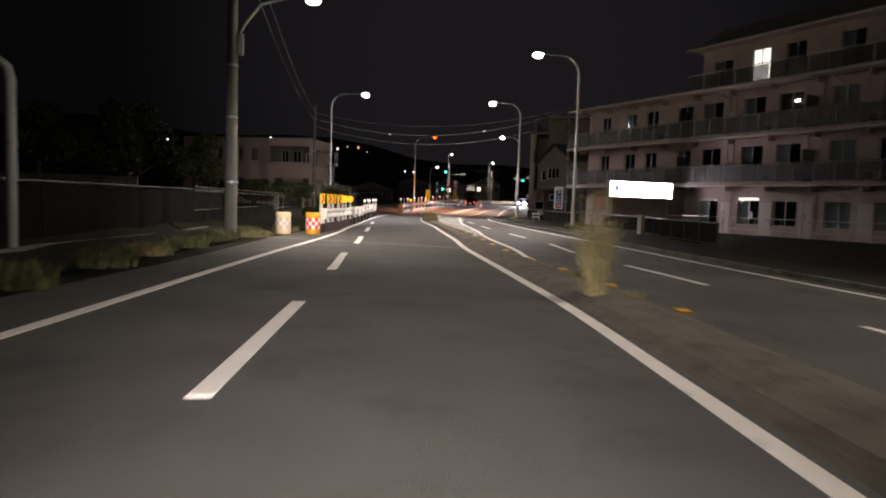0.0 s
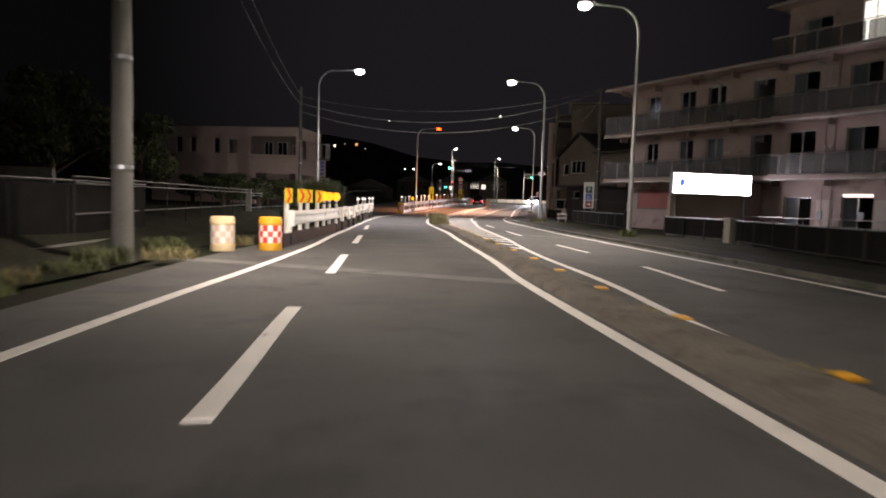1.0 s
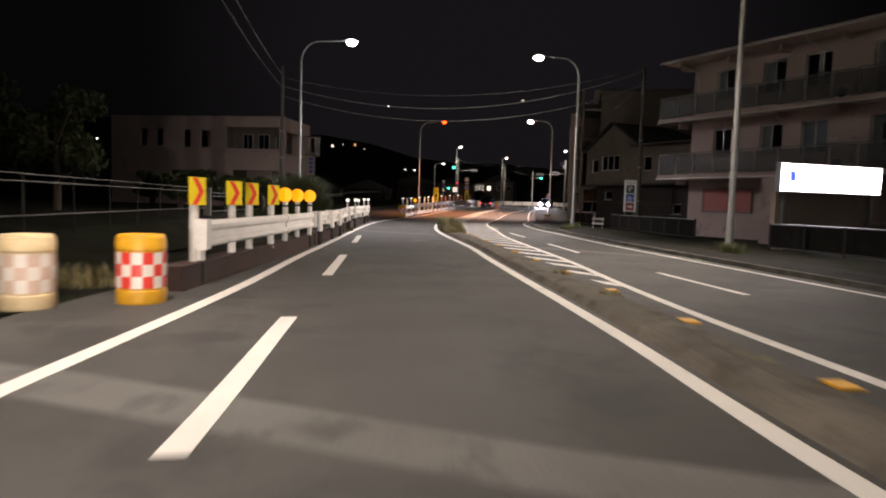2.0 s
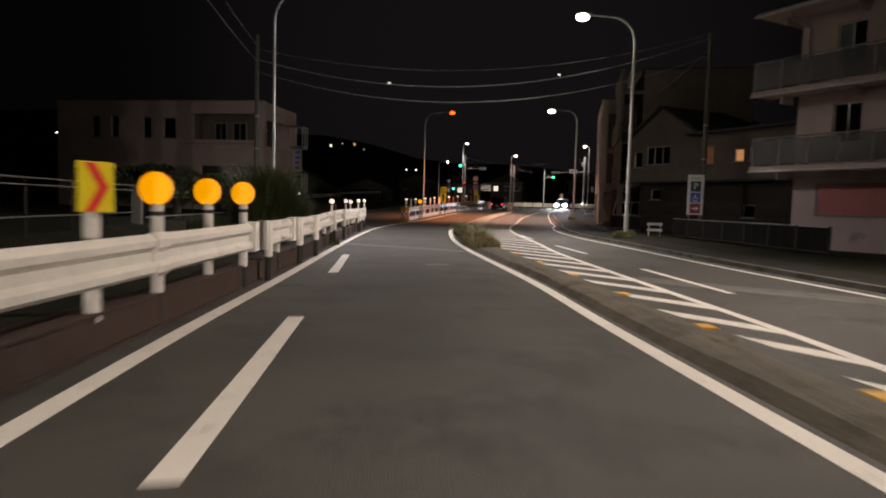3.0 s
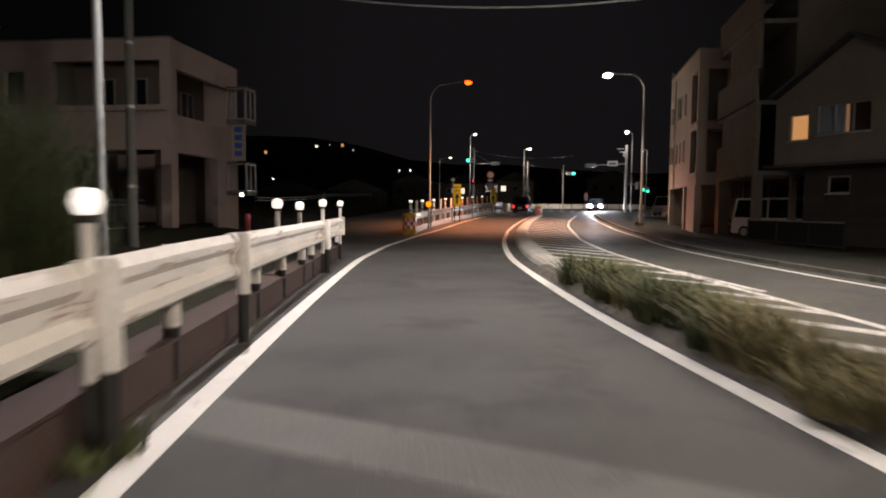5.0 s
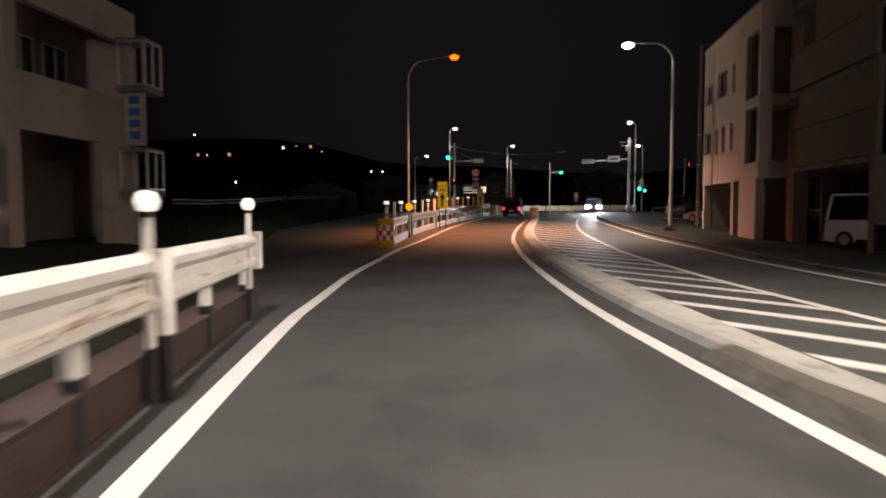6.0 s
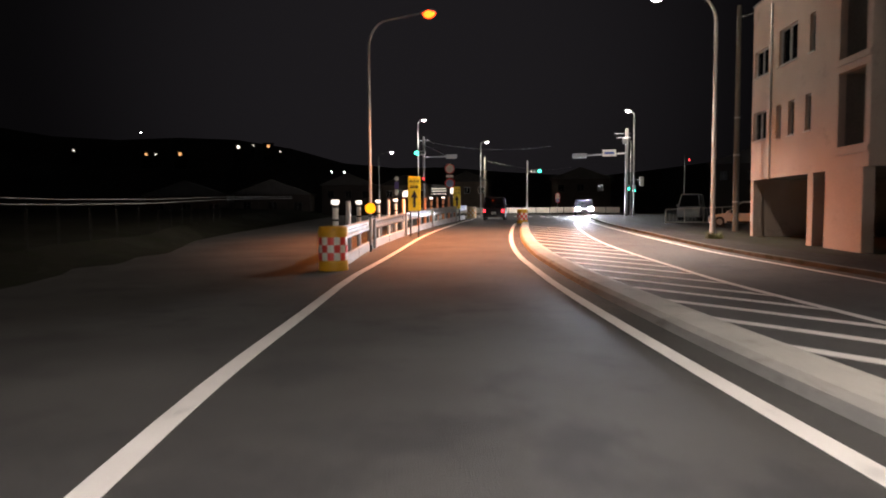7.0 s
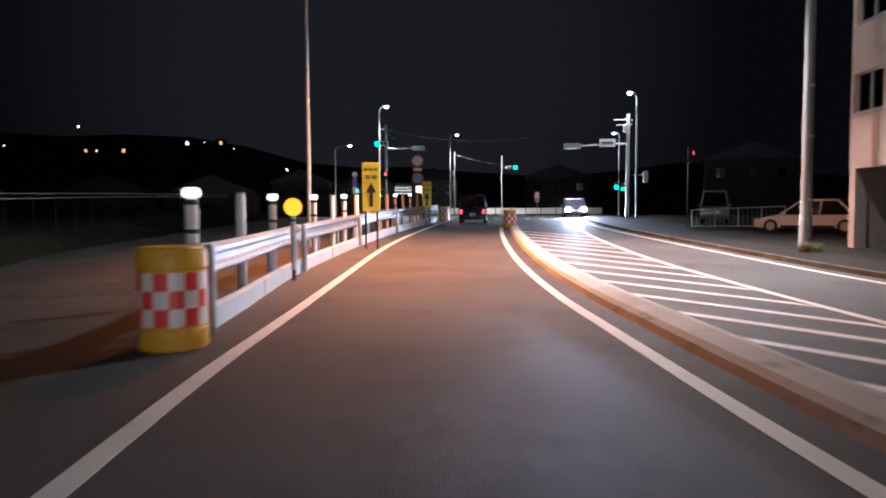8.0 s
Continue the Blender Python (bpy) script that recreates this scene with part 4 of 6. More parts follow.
bn = thing("shop_banner", "slim pole sign with a pink disc and violet board", "pole sign", 23.2, 139.6, 0, -20)
part("post", T([(0, 0, 0), (0, 0, 5.9)], 0.045, 10), GALV, bn, smooth=True)
part("disc", disc(bmesh.new(), (0, -0.08, 5.6), 0.27, (0, 1, 0), 0.06), PALE, bn, "pink and white disc", smooth=True)
part("board", B(-0.24, 0.24, -0.1, -0.06, 4.45, 5.25, 0.02), VIOLET, bn, "violet board")
part("plate", B(-0.2, 0.2, -0.1, -0.06, 3.7, 4.35, 0.02), PALE, bn, "white plate")
cn = thing("roadside_canopy", "low pale canopy with lit slats beyond the crossing", "canopy", 43.7, 188.0, rise(43.7, 188.0), -22)
for x in (-4.5, 4.5):
    for y in (0, 4.0):
        part("post", B(x - 0.12, x + 0.12, y - 0.12, y + 0.12, 0, 4.6), GALV, cn)
part("roof", prism(bmesh.new(), [(-5.2, 4.6), (5.2, 4.6), (4.2, 5.4), (-2.5, 5.9)], -0.6, 4.6), LAMPGREY, cn)
for i in range(3):
    part("lit_slat", B(-4.4 + 0.7 * i, 4.4, -0.66, -0.61, 4.0 + 0.5 * i, 4.07 + 0.5 * i), ROOMWHITE, cn, "bright lit slat")


# ---- signals ----
def signal_head(ob, x, y, z, lit, lit_mat, w=1.15, name="signal_head"):
    """A level housing with three lenses that faces the -y side of its thing."""
    h = part(name, B(x - w / 2, x + w / 2, y - 0.09, y + 0.09, z - 0.2, z + 0.2, 0.05), WHITE, ob, "pale signal housing", smooth=True)
    for i in range(3):
        cx = x + (i - 1) * w * 0.31
        part("lens", disc(bmesh.new(), (cx, y - 0.1, z), 0.2 if i == lit else 0.13, (0, 1, 0), 0.04, 20), lit_mat if i == lit else BLACK, h, "lit lens" if i == lit else "dark lens", smooth=True)
        bm = bmesh.new()
        sweep(bm, [(cx - 0.17, y - 0.1, z + 0.14), (cx + 0.17, y - 0.1, z + 0.14)], [(-0.0, 0), (0.22, -0.02), (0.22, 0.0), (0.0, 0.02)])
        part("visor", bm, LAMPGREY, h)


s = thing("traffic_signal", "concrete signal mast with a lit green signal and an arm", "traffic signal", 24.1, 130.6, 0, -23, group="traffic signals")
part("mast", T([(0, 0, 0), (0, 0, 9.4)], [0.15, 0.11], 14), LAMPGREY, s, smooth=True)
signal_head(s, -0.35, -0.25, 7.75, 0, GREEN_ON)
part("arm", T([(0, -0.05, 7.3), (2.4, -0.05, 7.35)], 0.05, 10), LAMPGREY, s, smooth=True)
part("back_signal", B(2.3, 3.4, -0.12, 0.1, 7.15, 7.55, 0.05), LAMPGREY, s, "back of a grey signal housing")
part("stay", T([(0, 0, 8.6), (2.4, -0.05, 7.4)], 0.014, 6), GALV, s)
part("crosspiece", T([(-0.5, 0, 9.0), (0.6, 0, 9.0)], 0.04, 8), GALV, s)
ws = part("walk_signal", B(-0.16, 0.16, -0.36, -0.16, 4.62, 5.28, 0.03), BLACK, s, "small pedestrian signal")
part("lens", B(-0.1, 0.1, -0.375, -0.3605, 5.0, 5.2, 0.005), RED_ON, ws, "lit red lens")
s = thing("traffic_signal", "slim signal mast with a lit green signal", "traffic signal", 43.3, 148.0, 0, -24, group="traffic signals")
part("mast", T([(0, 0, 0), (0, 0, 8.7)], [0.12, 0.09], 14), LAMPGREY, s, smooth=True)
signal_head(s, 1.2, -0.2, 7.25, 2, GREEN_ON, 1.5)
part("arm", T([(0, -0.1, 7.25), (1.0, -0.1, 7.25)], 0.04, 10), LAMPGREY, s, smooth=True)
s = thing("traffic_signal", "signal mast with a long arm and a white name board", "traffic signal", 37.5, 114.2, 0, -27, group="traffic signals")
part("mast", T([(0, 0, 0), (0, 0, 8.6)], [0.16, 0.12], 14), LAMPGREY, s, smooth=True)
part("arm", T([(0, -0.1, 6.55), (-3.6, -0.1, 6.4)], [0.07, 0.05], 10), LAMPGREY, s, smooth=True)
part("back_signal", B(-4.5, -3.3, -0.14, 0.08, 6.2, 6.6, 0.05), LAMPGREY, s, "back of a grey signal housing")
nb = part("name_board", B(-2.0, -0.9, -0.24, -0.2, 6.3, 6.85, 0.01), WHITE, s, "white name board")
part("writing_bar", B(-1.85, -1.05, -0.247, -0.2405, 6.48, 6.66), BLUE, nb, "blue bar of writing")
part("crosspiece", T([(-1.0, 0, 8.2), (0.3, 0, 8.2)], 0.022, 8), GALV, s)
part("crosspiece", T([(-0.8, 0, 7.85), (0.3, 0, 7.85)], 0.022, 8), GALV, s)
part("transformer", B(-0.35, -0.05, -0.3, 0.0, 7.3, 7.8, 0.03), GALV, s)
wb = part("walk_signal", B(1.05, 1.4, -0.2, 0.1, 3.75, 4.55, 0.03), LAMPGREY, s, "back of a pale pedestrian signal")
part("bracket", T([(0.1, -0.05, 4.3), (1.08, -0.05, 4.3)], 0.025, 8), LAMPGREY, wb)
s = thing("traffic_signal", "pedestrian signal with two lit green lenses on a grey mast", "traffic signal", 50.0, 133.2, 0, -35, group="traffic signals")
part("mast", T([(0, 0, 0), (0, 0, 4.9)], [0.07, 0.06], 12), LAMPGREY, s, smooth=True)
for x, z, turn in ((-0.3, 4.35, 0), (0.38, 4.2, 0.12)):
    ws = part("walk_signal", B(x - 0.2, x + 0.2, -0.3, -0.1, z - 0.25, z + 0.55, 0.03), LAMPGREY, s, "pale pedestrian signal housing")
    part("lens", B(x - 0.16, x + 0.16, -0.325, -0.3005, z - 0.18, z + 0.14 - turn, 0.005), GREEN_ON, ws, "lit green lens")
    part("bracket", T([(0, -0.05, z + 0.2), (x, -0.12, z + 0.2)], 0.02, 8), LAMPGREY, ws)
s = thing("warning_lamp", "small lit red lamp on a thin dark pole", "warning lamp", 46.9, 119.1, 0, -25)
part("pole", T([(0, 0, 0), (0, 0, 7.1)], [0.06, 0.045], 10), POLECONC, s, smooth=True)
part("bracket", T([(0, 0, 6.35), (0.42, -0.05, 6.45)], 0.02, 8), DARKSTEEL, s)
part("lens", T([(0.42, -0.05, 6.42), (0.42, -0.05, 6.65)], 0.035, 12), RED_ON, s, "lit red lens", smooth=True)
s = thing("traffic_signal", "small far signal with a lit green lens", "traffic signal", 29.5, 166.0, 0, -20, group="traffic signals")
part("mast", T([(0, 0, 0), (0, 0, 5.6)], 0.08, 12), GALV, s, smooth=True)
signal_head(s, 0.0, -0.2, 5.0, 0, GREEN_ON, 1.3)


# ---- buildings ----
def window(ob, x0, x1, z0, z1, y=0.12, leaves=2, lit=None, wall_y=0.0, sill=True, curtain=False):
    """A framed window in an opening of the wall along x; lit: a glowing blind behind the pane."""
    w = part("window", frame_bars(x0, x1, z0, z1, y, leaves), FRAME, ob, "aluminium framed window")
    n = leaves
    for i in range(n):
        a, b = x0 + (x1 - x0) * i / n + 0.035, x0 + (x1 - x0) * (i + 1) / n - 0.035
        p = part("pane", B(a, b, y + 0.01, y + 0.018, z0 + 0.04, z1 - 0.04), GLASS, w)
        p.visible_shadow = False
    if lit:
        part("lit_blind", B(x0 + 0.02, x1 - 0.02, y + 0.1, y + 0.12, z0 + 0.02, z1 - 0.02), lit, w, "lit window blind")
    elif curtain:
        bm = bmesh.new()
        cx0, cx1 = x0 + 0.03, x0 + (x1 - x0) * (0.97 if round(x0 * 10) % 2 else 0.5)
        pts = [(cx0 + (cx1 - cx0) * k / 24, y + 0.07 + 0.025 * math.sin(k * 1.9)) for k in range(25)]
        va = [bm.verts.new((px, py, z0 + 0.02)) for px, py in pts]
        vb = [bm.verts.new((px, py, z1 - 0.02)) for px, py in pts]
        for k in range(24):
            bm.faces.new((va[k], va[k + 1], vb[k + 1], vb[k]))
        part("curtain", bm, CURTAIN, w, "grey drawn curtain")
    if sill:
        part("sill", B(x0 - 0.04, x1 + 0.04, wall_y - 0.06, wall_y + 0.1, z0 - 0.05, z0 - 0.004), FRAME, w)
    return w


def frame_bars(x0, x1, z0, z1, y, leaves):
    d, step = 0.05, (x1 - x0) / leaves
    holes = [(x0 + step * i + (d if i == 0 else 0.025), x0 + step * (i + 1) - (d if i == leaves - 1 else 0.025), z0 + d, z1 - d) for i in range(leaves)]
    return wall_with(bmesh.new(), x0, x1, z0, z1, holes, y - 0.03, y + 0.05)


def shell(ob, x0, x1, y0, y1, z0, z1, mat, holes=(), t=0.22, west=True, east=True, label=""):
    """Four walls round a hollow, the front (y0) with openings."""
    part("wall", wall_with(bmesh.new(), x0, x1, z0, z1, holes, y0, y0 + t), mat, ob, label)
    part("wall", B(x0, x1, y1 - t, y1, z0, z1), mat, ob)
    if west:
        part("wall", B(x0, x0 + t, y0 + t, y1 - t, z0, z1), mat, ob)
    if east:
        part("wall", B(x1 - t, x1, y0 + t, y1 - t, z0, z1), mat, ob)


# apartment block: x runs along its front, y into it
RZ_A = math.degrees(math.atan2(-0.947, 0.321))
apt = thing("apartment_building", "beige four-storey apartment building with long balconies, mostly dark windows", "apartment building", 21.38, 53.9, 0, RZ_A)
LEN = 31.0
doors = [(2.6, 3.7), (5.35, 6.55), (7.5, 8.75), (10.6, 11.9), (12.85, 14.4), (15.95, 17.5), (18.45, 20.0), (21.7, 23.2), (24.4, 25.9), (27.5, 29.0)]
h1 = [(a, b, 0.75, 2.35) for a, b in doors if a > 12]
h2 = [(a, b, 3.55 if a > 9 else 4.3, 5.85) for a, b in doors]
h3 = [(a, b, 6.75 if a > 9 else 7.4, 8.95) for a, b in doors]
shell(apt, 1.15, LEN, 0, 9.5, 0.05, 9.5, APTWALL, h1 + h2 + h3)
for k, (x0, x1, z0, z1) in enumerate(h1 + h2 + h3):
    window(apt, x0, x1, z0, z1, 0.14, 2, sill=z0 > 4, curtain=k % 4 != 2)
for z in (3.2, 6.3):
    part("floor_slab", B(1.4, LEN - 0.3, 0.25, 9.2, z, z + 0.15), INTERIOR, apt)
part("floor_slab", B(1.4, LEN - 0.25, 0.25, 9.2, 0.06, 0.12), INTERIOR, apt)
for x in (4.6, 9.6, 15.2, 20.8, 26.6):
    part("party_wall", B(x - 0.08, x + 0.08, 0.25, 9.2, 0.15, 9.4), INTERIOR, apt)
# balconies
for z, x0 in ((3.22, 0.0), (6.33, -0.1)):
    slab = part("balcony", B(x0 - 0.05, LEN, -1.25, 0.0, z, z + 0.2, 0.02), APTWALL, apt, "long beige balcony slab")
    part("gutter", T([(x0 - 0.05, -1.3, z - 0.02), (LEN, -1.3, z - 0.02)], 0.045, 8), FRAME, slab, smooth=True)
    part("top_rail", T([(x0 + 0.0, -1.2, z + 1.35), (LEN, -1.2, z + 1.35)], 0.032, 8), RAILDIM, slab, smooth=True)
    x = x0 + 0.0
    while x < LEN - 0.2:
        part("rail_post", B(x, x + 0.05, -1.225, -1.175, z + 0.2, z + 1.35), RAILDIM, slab)
        if x + 1.2 < LEN:
            part("rail_panel", B(x + 0.08, x + 1.17, -1.21, -1.195, z + 0.28, z + 1.27), BALGLASS, slab, "smoked balcony panel")
        x += 1.2
    part("rail_panel", B(x0 - 0.02, x0 + 0.0, -1.15, -0.05, z + 0.28, z + 1.27), BALGLASS, slab, "smoked balcony panel")
    part("top_rail", T([(x0 - 0.01, -1.2, z + 1.35), (x0 - 0.01, 0.0, z + 1.35)], 0.032, 8), RAILDIM, slab, smooth=True)
    for x in (11.75, 20.9):
        part("screen", B(x - 0.03, x + 0.03, -1.15, -0.02, z + 0.2, z + 2.1), BALGLASS, slab)
    for x in (9.3, 17.9, 24.0):
        ac = part("air_conditioner", B(x, x + 0.75, -0.5, -0.18, z + 0.24, z + 0.84, 0.03), WHITE, slab, "pale outdoor air conditioner unit")
        part("grille", disc(bmesh.new(), (x + 0.28, -0.51, z + 0.54), 0.22, (0, 1, 0), 0.02), DARKSTEEL, ac)
# lower eave and set-back top storey
part("eave", B(0.1, LEN, -1.55, 1.5, 9.5, 9.64, 0.03), APTWALL, apt, "wide beige eave")
part("eave_gutter", T([(0.1, -1.6, 9.5), (LEN, -1.6, 9.5)], 0.06, 8), FRAME, apt, smooth=True)
part("roof", B(0.5, LEN, 1.5, 9.6, 9.5, 9.62), ROOF, apt)
for x in (1.5, 8.4, 15.0, 22.5):
    part("downpipe", T([(x, -1.55, 9.45), (x, -1.3, 9.2), (x, -0.06, 9.0), (x, -0.06, 6.6)], 0.04, 8), FRAME, apt, smooth=True)
h4 = [(13.2, 14.7, 10.1, 11.75), (16.1, 17.4, 9.95, 12.05), (18.45, 19.75, 9.95, 12.05), (21.8, 23.15, 9.95, 12.05), (25.5, 27.0, 9.95, 12.05)]
shell(apt, 12.3, LEN, 0.3, 9.2, 9.62, 12.55, APTWALL, [(a, b, c, d) for a, b, c, d in h4])
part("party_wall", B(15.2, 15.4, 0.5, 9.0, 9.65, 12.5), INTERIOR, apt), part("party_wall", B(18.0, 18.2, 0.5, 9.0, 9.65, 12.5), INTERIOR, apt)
for k, (x0, x1, z0, z1) in enumerate(h4):
    window(apt, x0, x1, z0, z1, 0.44, 2, wall_y=0.3, lit=ROOMWHITE if k == 1 else None, curtain=k in (0, 3), sill=False)
part("top_rail", T([(12.4, -1.2, 10.7), (LEN, -1.2, 10.7)], 0.03, 8), FRAME, apt, smooth=True)
for i in range(15):
    part("rail_panel", B(12.5 + 1.2 * i, 13.6 + 1.2 * i, -1.21, -1.195, 9.72, 10.62), BALGLASS, apt, "smoked balcony panel")
part("upper_eave", B(11.7, LEN, -0.75, 9.6, 12.55, 12.7, 0.03), APTWALL, apt, "wide beige eave")
part("upper_gutter", T([(11.7, -0.8, 12.56), (LEN, -0.8, 12.56)], 0.06, 8), FRAME, apt, smooth=True)
part("upper_roof", prism(bmesh.new(), [(11.9, 12.7), (LEN, 12.7), (LEN - 3, 13.5), (14.5, 13.5)], -0.4, 9.3), ROOF, apt)
# projecting entrance wing with the lit sign
wing = part("entrance_wing", B(7.9, 11.5, -3.2, -0.004, 0.05, 3.05), APTWALL, apt, "beige entrance wing")
part("shutter", B(2.25, 5.15, -0.05, -0.004, 1.5, 2.65), SHUTTER, apt, "red-brown closed shutter")
for i in range(11):
    part("slat", B(2.3, 5.1, -0.075, -0.0505, 1.53 + 0.1 * i, 1.58 + 0.1 * i), SHUTTER, apt)
part("shutter_frame", wall_with(bmesh.new(), 2.17, 5.19, 1.42, 2.73, [(2.25, 5.15, 1.5, 2.65)], -0.1, -0.003), RAILDIM, apt, "dull shutter frame")
for x in (14.9, 17.0, 20.5):
    part("meter_box", B(x - 0.14, x + 0.14, -0.1, -0.002, 1.2, 1.6, 0.02), GALV, apt)
for x in (15.1, 17.95, 20.6, 24.0):
    dr = part("entrance_door", B(x - 0.42, x + 0.42, -0.035, -0.003, 0.12, 2.2, 0.01), PALEDOOR, apt, "pale flat entrance door")
    part("door_handle", T([(x + 0.3, -0.07, 1.0), (x + 0.3, -0.07, 1.2)], 0.015, 8), DARKSTEEL, dr)
part("lit_transom", B(16.05, 17.45, -0.03, -0.004, 2.36, 2.48), ROOMWHITE, apt, "bright narrow lamp over the window")
for z in (0.5, 1.2):
    part("inner_rail", T([(11.6, -1.7, z), (LEN, -1.7, z)], 0.03, 8), FRAME, apt, "pale pipe rail before the ground floor", smooth=True)
for i in range(12):
    part("inner_post", T([(11.7 + 1.7 * i, -1.7, 0.08), (11.7 + 1.7 * i, -1.7, 1.2)], 0.025, 8), FRAME, apt, smooth=True)
for x in (14.92, 15.42, 20.45, 21.2, 26.3, 26.8):
    for z0, z1 in ((0.15, 3.15), (3.45, 6.25), (6.6, 9.4)):
        part("service_pipe", T([(x, -0.05, z0), (x, -0.05, z1)], 0.035, 8), APTWALL, apt, smooth=True)
for x in (8.9, 9.15, 14.97, 15.22, 20.6, 20.85):
    for z in (4.9, 8.0):
        part("vent_hood", disc(bmesh.new(), (x, -0.04, z), 0.075, (0, 1, 0), 0.09, 16), FRAME, apt, "small round vent hood", smooth=True)
for i in range(11):
    x = 0.8 + 2.9 * i
    for z in (3.22, 6.33, 9.5):
        part("bracket", prism(bmesh.new(), [(x, z - 0.32), (x + 0.12, z - 0.32), (x + 0.12, z), (x, z)], -0.7, -0.002), APTWALL, apt)

sg = thing("lit_shop_sign", "long white lit sign with a small blue mark", "lit sign", 18.55, 41.15, 0, 6.5)
case = part("case", B(-0.02, 4.95, -0.02, 0.25, 2.27, 3.42, 0.02), GALV, sg)
part("face", B(0.04, 4.89, -0.035, -0.0205, 2.33, 3.36), SIGN_ON, case, "white lit face")
part("mark", B(0.4, 0.7, -0.043, -0.0355, 2.7, 3.08), SIGN_BLUE, case, "small blue mark")
for x in (0.3, 4.6):
    part("post", B(x - 0.06, x + 0.06, 0.02, 0.2, 0.05, 2.27), GALV, sg)
part("back_wall", B(0.1, 4.85, 0.26, 0.5, 0.05, 2.27), STUCCO, sg, "beige wall below the sign")
# fence in front of the apartments
fence_a = curve_through([(15.2, 22.0), (16.6, 29.5), (18.0, 35.2), (18.1, 41.3)])


def dark_fence(line, y0, y1, h, label, z=0.1, slats=True):
    ob = thing("fence", label, "fence", 0, 0, 0, group="dark fences")
    n = max(1, round((y1 - y0) / 1.9))
    for i in range(n + 1):
        y = y0 + (y1 - y0) * i / n
        part("post", B(line(y) - 0.035, line(y) + 0.035, y - 0.035, y + 0.035, z, z + h), DARKSTEEL, ob)
    for zz in (z + 0.12, z + h - 0.03):
        part("rail", T([(line(y), y, zz) for y in span(y0, y1, 1.9)], 0.03, 8), DARKSTEEL if zz < z + 0.5 else GALV, ob, smooth=True)
    if slats:
        m = round((y1 - y0) / 0.2)
        me = mesh_of(B(-0.012, 0.012, -0.088, 0.088, z + 0.12, z + h - 0.05), FENCEDARK)
        for i in range(m):
            y = y0 + (y1 - y0) * (i + 0.5) / m
            s = part("fence_board", me, FENCEDARK, ob)
            s.location = (line(y), y, 0)
    return ob


dark_fence(fence_a, 24.0, 34.7, 1.0, "dark steel fence with a pale top rail before the apartments")
dark_fence(fence_a, 35.6, 40.9, 1.0, "dark steel fence panel beside the pale gate pier")
pier = thing("gate_pier", "pale concrete gate pier between the dark fences", "gate pier", 18.0, 35.15, 0.1)
part("shaft", B(-0.22, 0.22, -0.22, 0.22, 0, 1.0, 0.02), CONCRETE, pier)
part("cap", B(-0.27, 0.27, -0.27, 0.27, 1.0, 1.08, 0.02), CONCRETE, pier)

# pale house on the left
RZ_B = math.degrees(math.atan2(-0.32, 0.947))
hb = thing("pale_house", "pinkish rendered two-storey house with recessed balconies and dark windows", "house", -1.77, 75.09, 0, RZ_B)
wins = [(-7.45, -6.5, 5.6, 7.05), (-9.0, -8.35, 5.6, 7.1), (-11.5, -10.85, 5.65, 7.15), (-13.0, -12.35, 5.65, 7.15), (-10.2, -8.2, 2.5, 3.7)]
rec = [(-5.2, -0.45, 5.55, 7.35), (-4.6, -0.45, 0.4, 3.75)]
DB = 6.0
part("wall", wall_with(bmesh.new(), -15.7, 0.0, 0.1, 8.2, wins + rec, 0, 0.25), PINKWALL, hb)
side = wall_with(bmesh.new(), 0.25, DB - 0.25, 0.1, 8.2, [(0.5, 5.5, 5.2, 7.05), (0.5, 3.9, 0.3, 3.65)], 0, 0.25)
side.transform(Matrix.Rotation(math.pi / 2, 4, "Z"))
part("wall", side, PINKWALL, hb)
part("wall", B(-15.7, 0.0, DB - 0.25, DB, 0.1, 8.2), PINKWALL, hb), part("wall", B(-15.7, -15.45, 0.25, DB - 0.25, 0.1, 8.2), PINKWALL, hb)
part("roof", B(-15.6, -0.26, 0.26, DB - 0.26, 8.0, 8.12), ROOF, hb)
part("parapet_cap", B(-15.75, 0.05, -0.05, 0.3, 8.2, 8.26), OLDCONC, hb)
part("floor_slab", B(-15.4, -0.26, 0.26, DB - 0.26, 3.9, 4.1), PINKWALL, hb)
part("balcony_ledge", B(-5.7, -0.1, -0.25, 0.0, 5.3, 5.52, 0.02), PINKWALL, hb, "projecting balcony ledge")
# tan instead of the pinkish render: shade of the recess painted in
part("back_wall", B(-5.3, -1.6, 1.5, 1.65, 4.1, 8.0), TAN, hb, "balcony back wall, recess shade put into its colour")
part("back_wall", B(-1.75, -1.6, 1.65, 5.7, 0.1, 8.0), TAN, hb, "balcony back wall, recess shade put into its colour")
part("back_wall", B(-5.3, -1.75, 4.3, 4.45, 0.1, 3.9), PINKWALL, hb, "wall of the open ground floor")
part("party_wall", B(-5.45, -5.3, 0.25, DB - 0.26, 0.1, 8.0), INTERIOR, hb)
for a, b in ((-4.3, -3.4), (-2.9, -1.9)):
    dr = part("balcony_door", frame_bars(a, b, 4.15, 6.9, 1.44, 2), FRAME, hb, "aluminium balcony door")
    part("door_glass", B(a + 0.05, b - 0.05, 1.43, 1.45, 4.2, 6.85), CARGLASS, dr)
for a, b in ((2.0, 3.1), (3.5, 4.6)):
    bars = frame_bars(a, b, 4.15, 6.7, 0, 2)
    bars.transform(pose(-1.55, 0, 0, 0, 0, 90))
    dr = part("balcony_door", bars, FRAME, hb, "aluminium balcony door")
    part("door_glass", B(-1.56, -1.54, a + 0.05, b - 0.05, 4.2, 6.65), CARGLASS, dr)
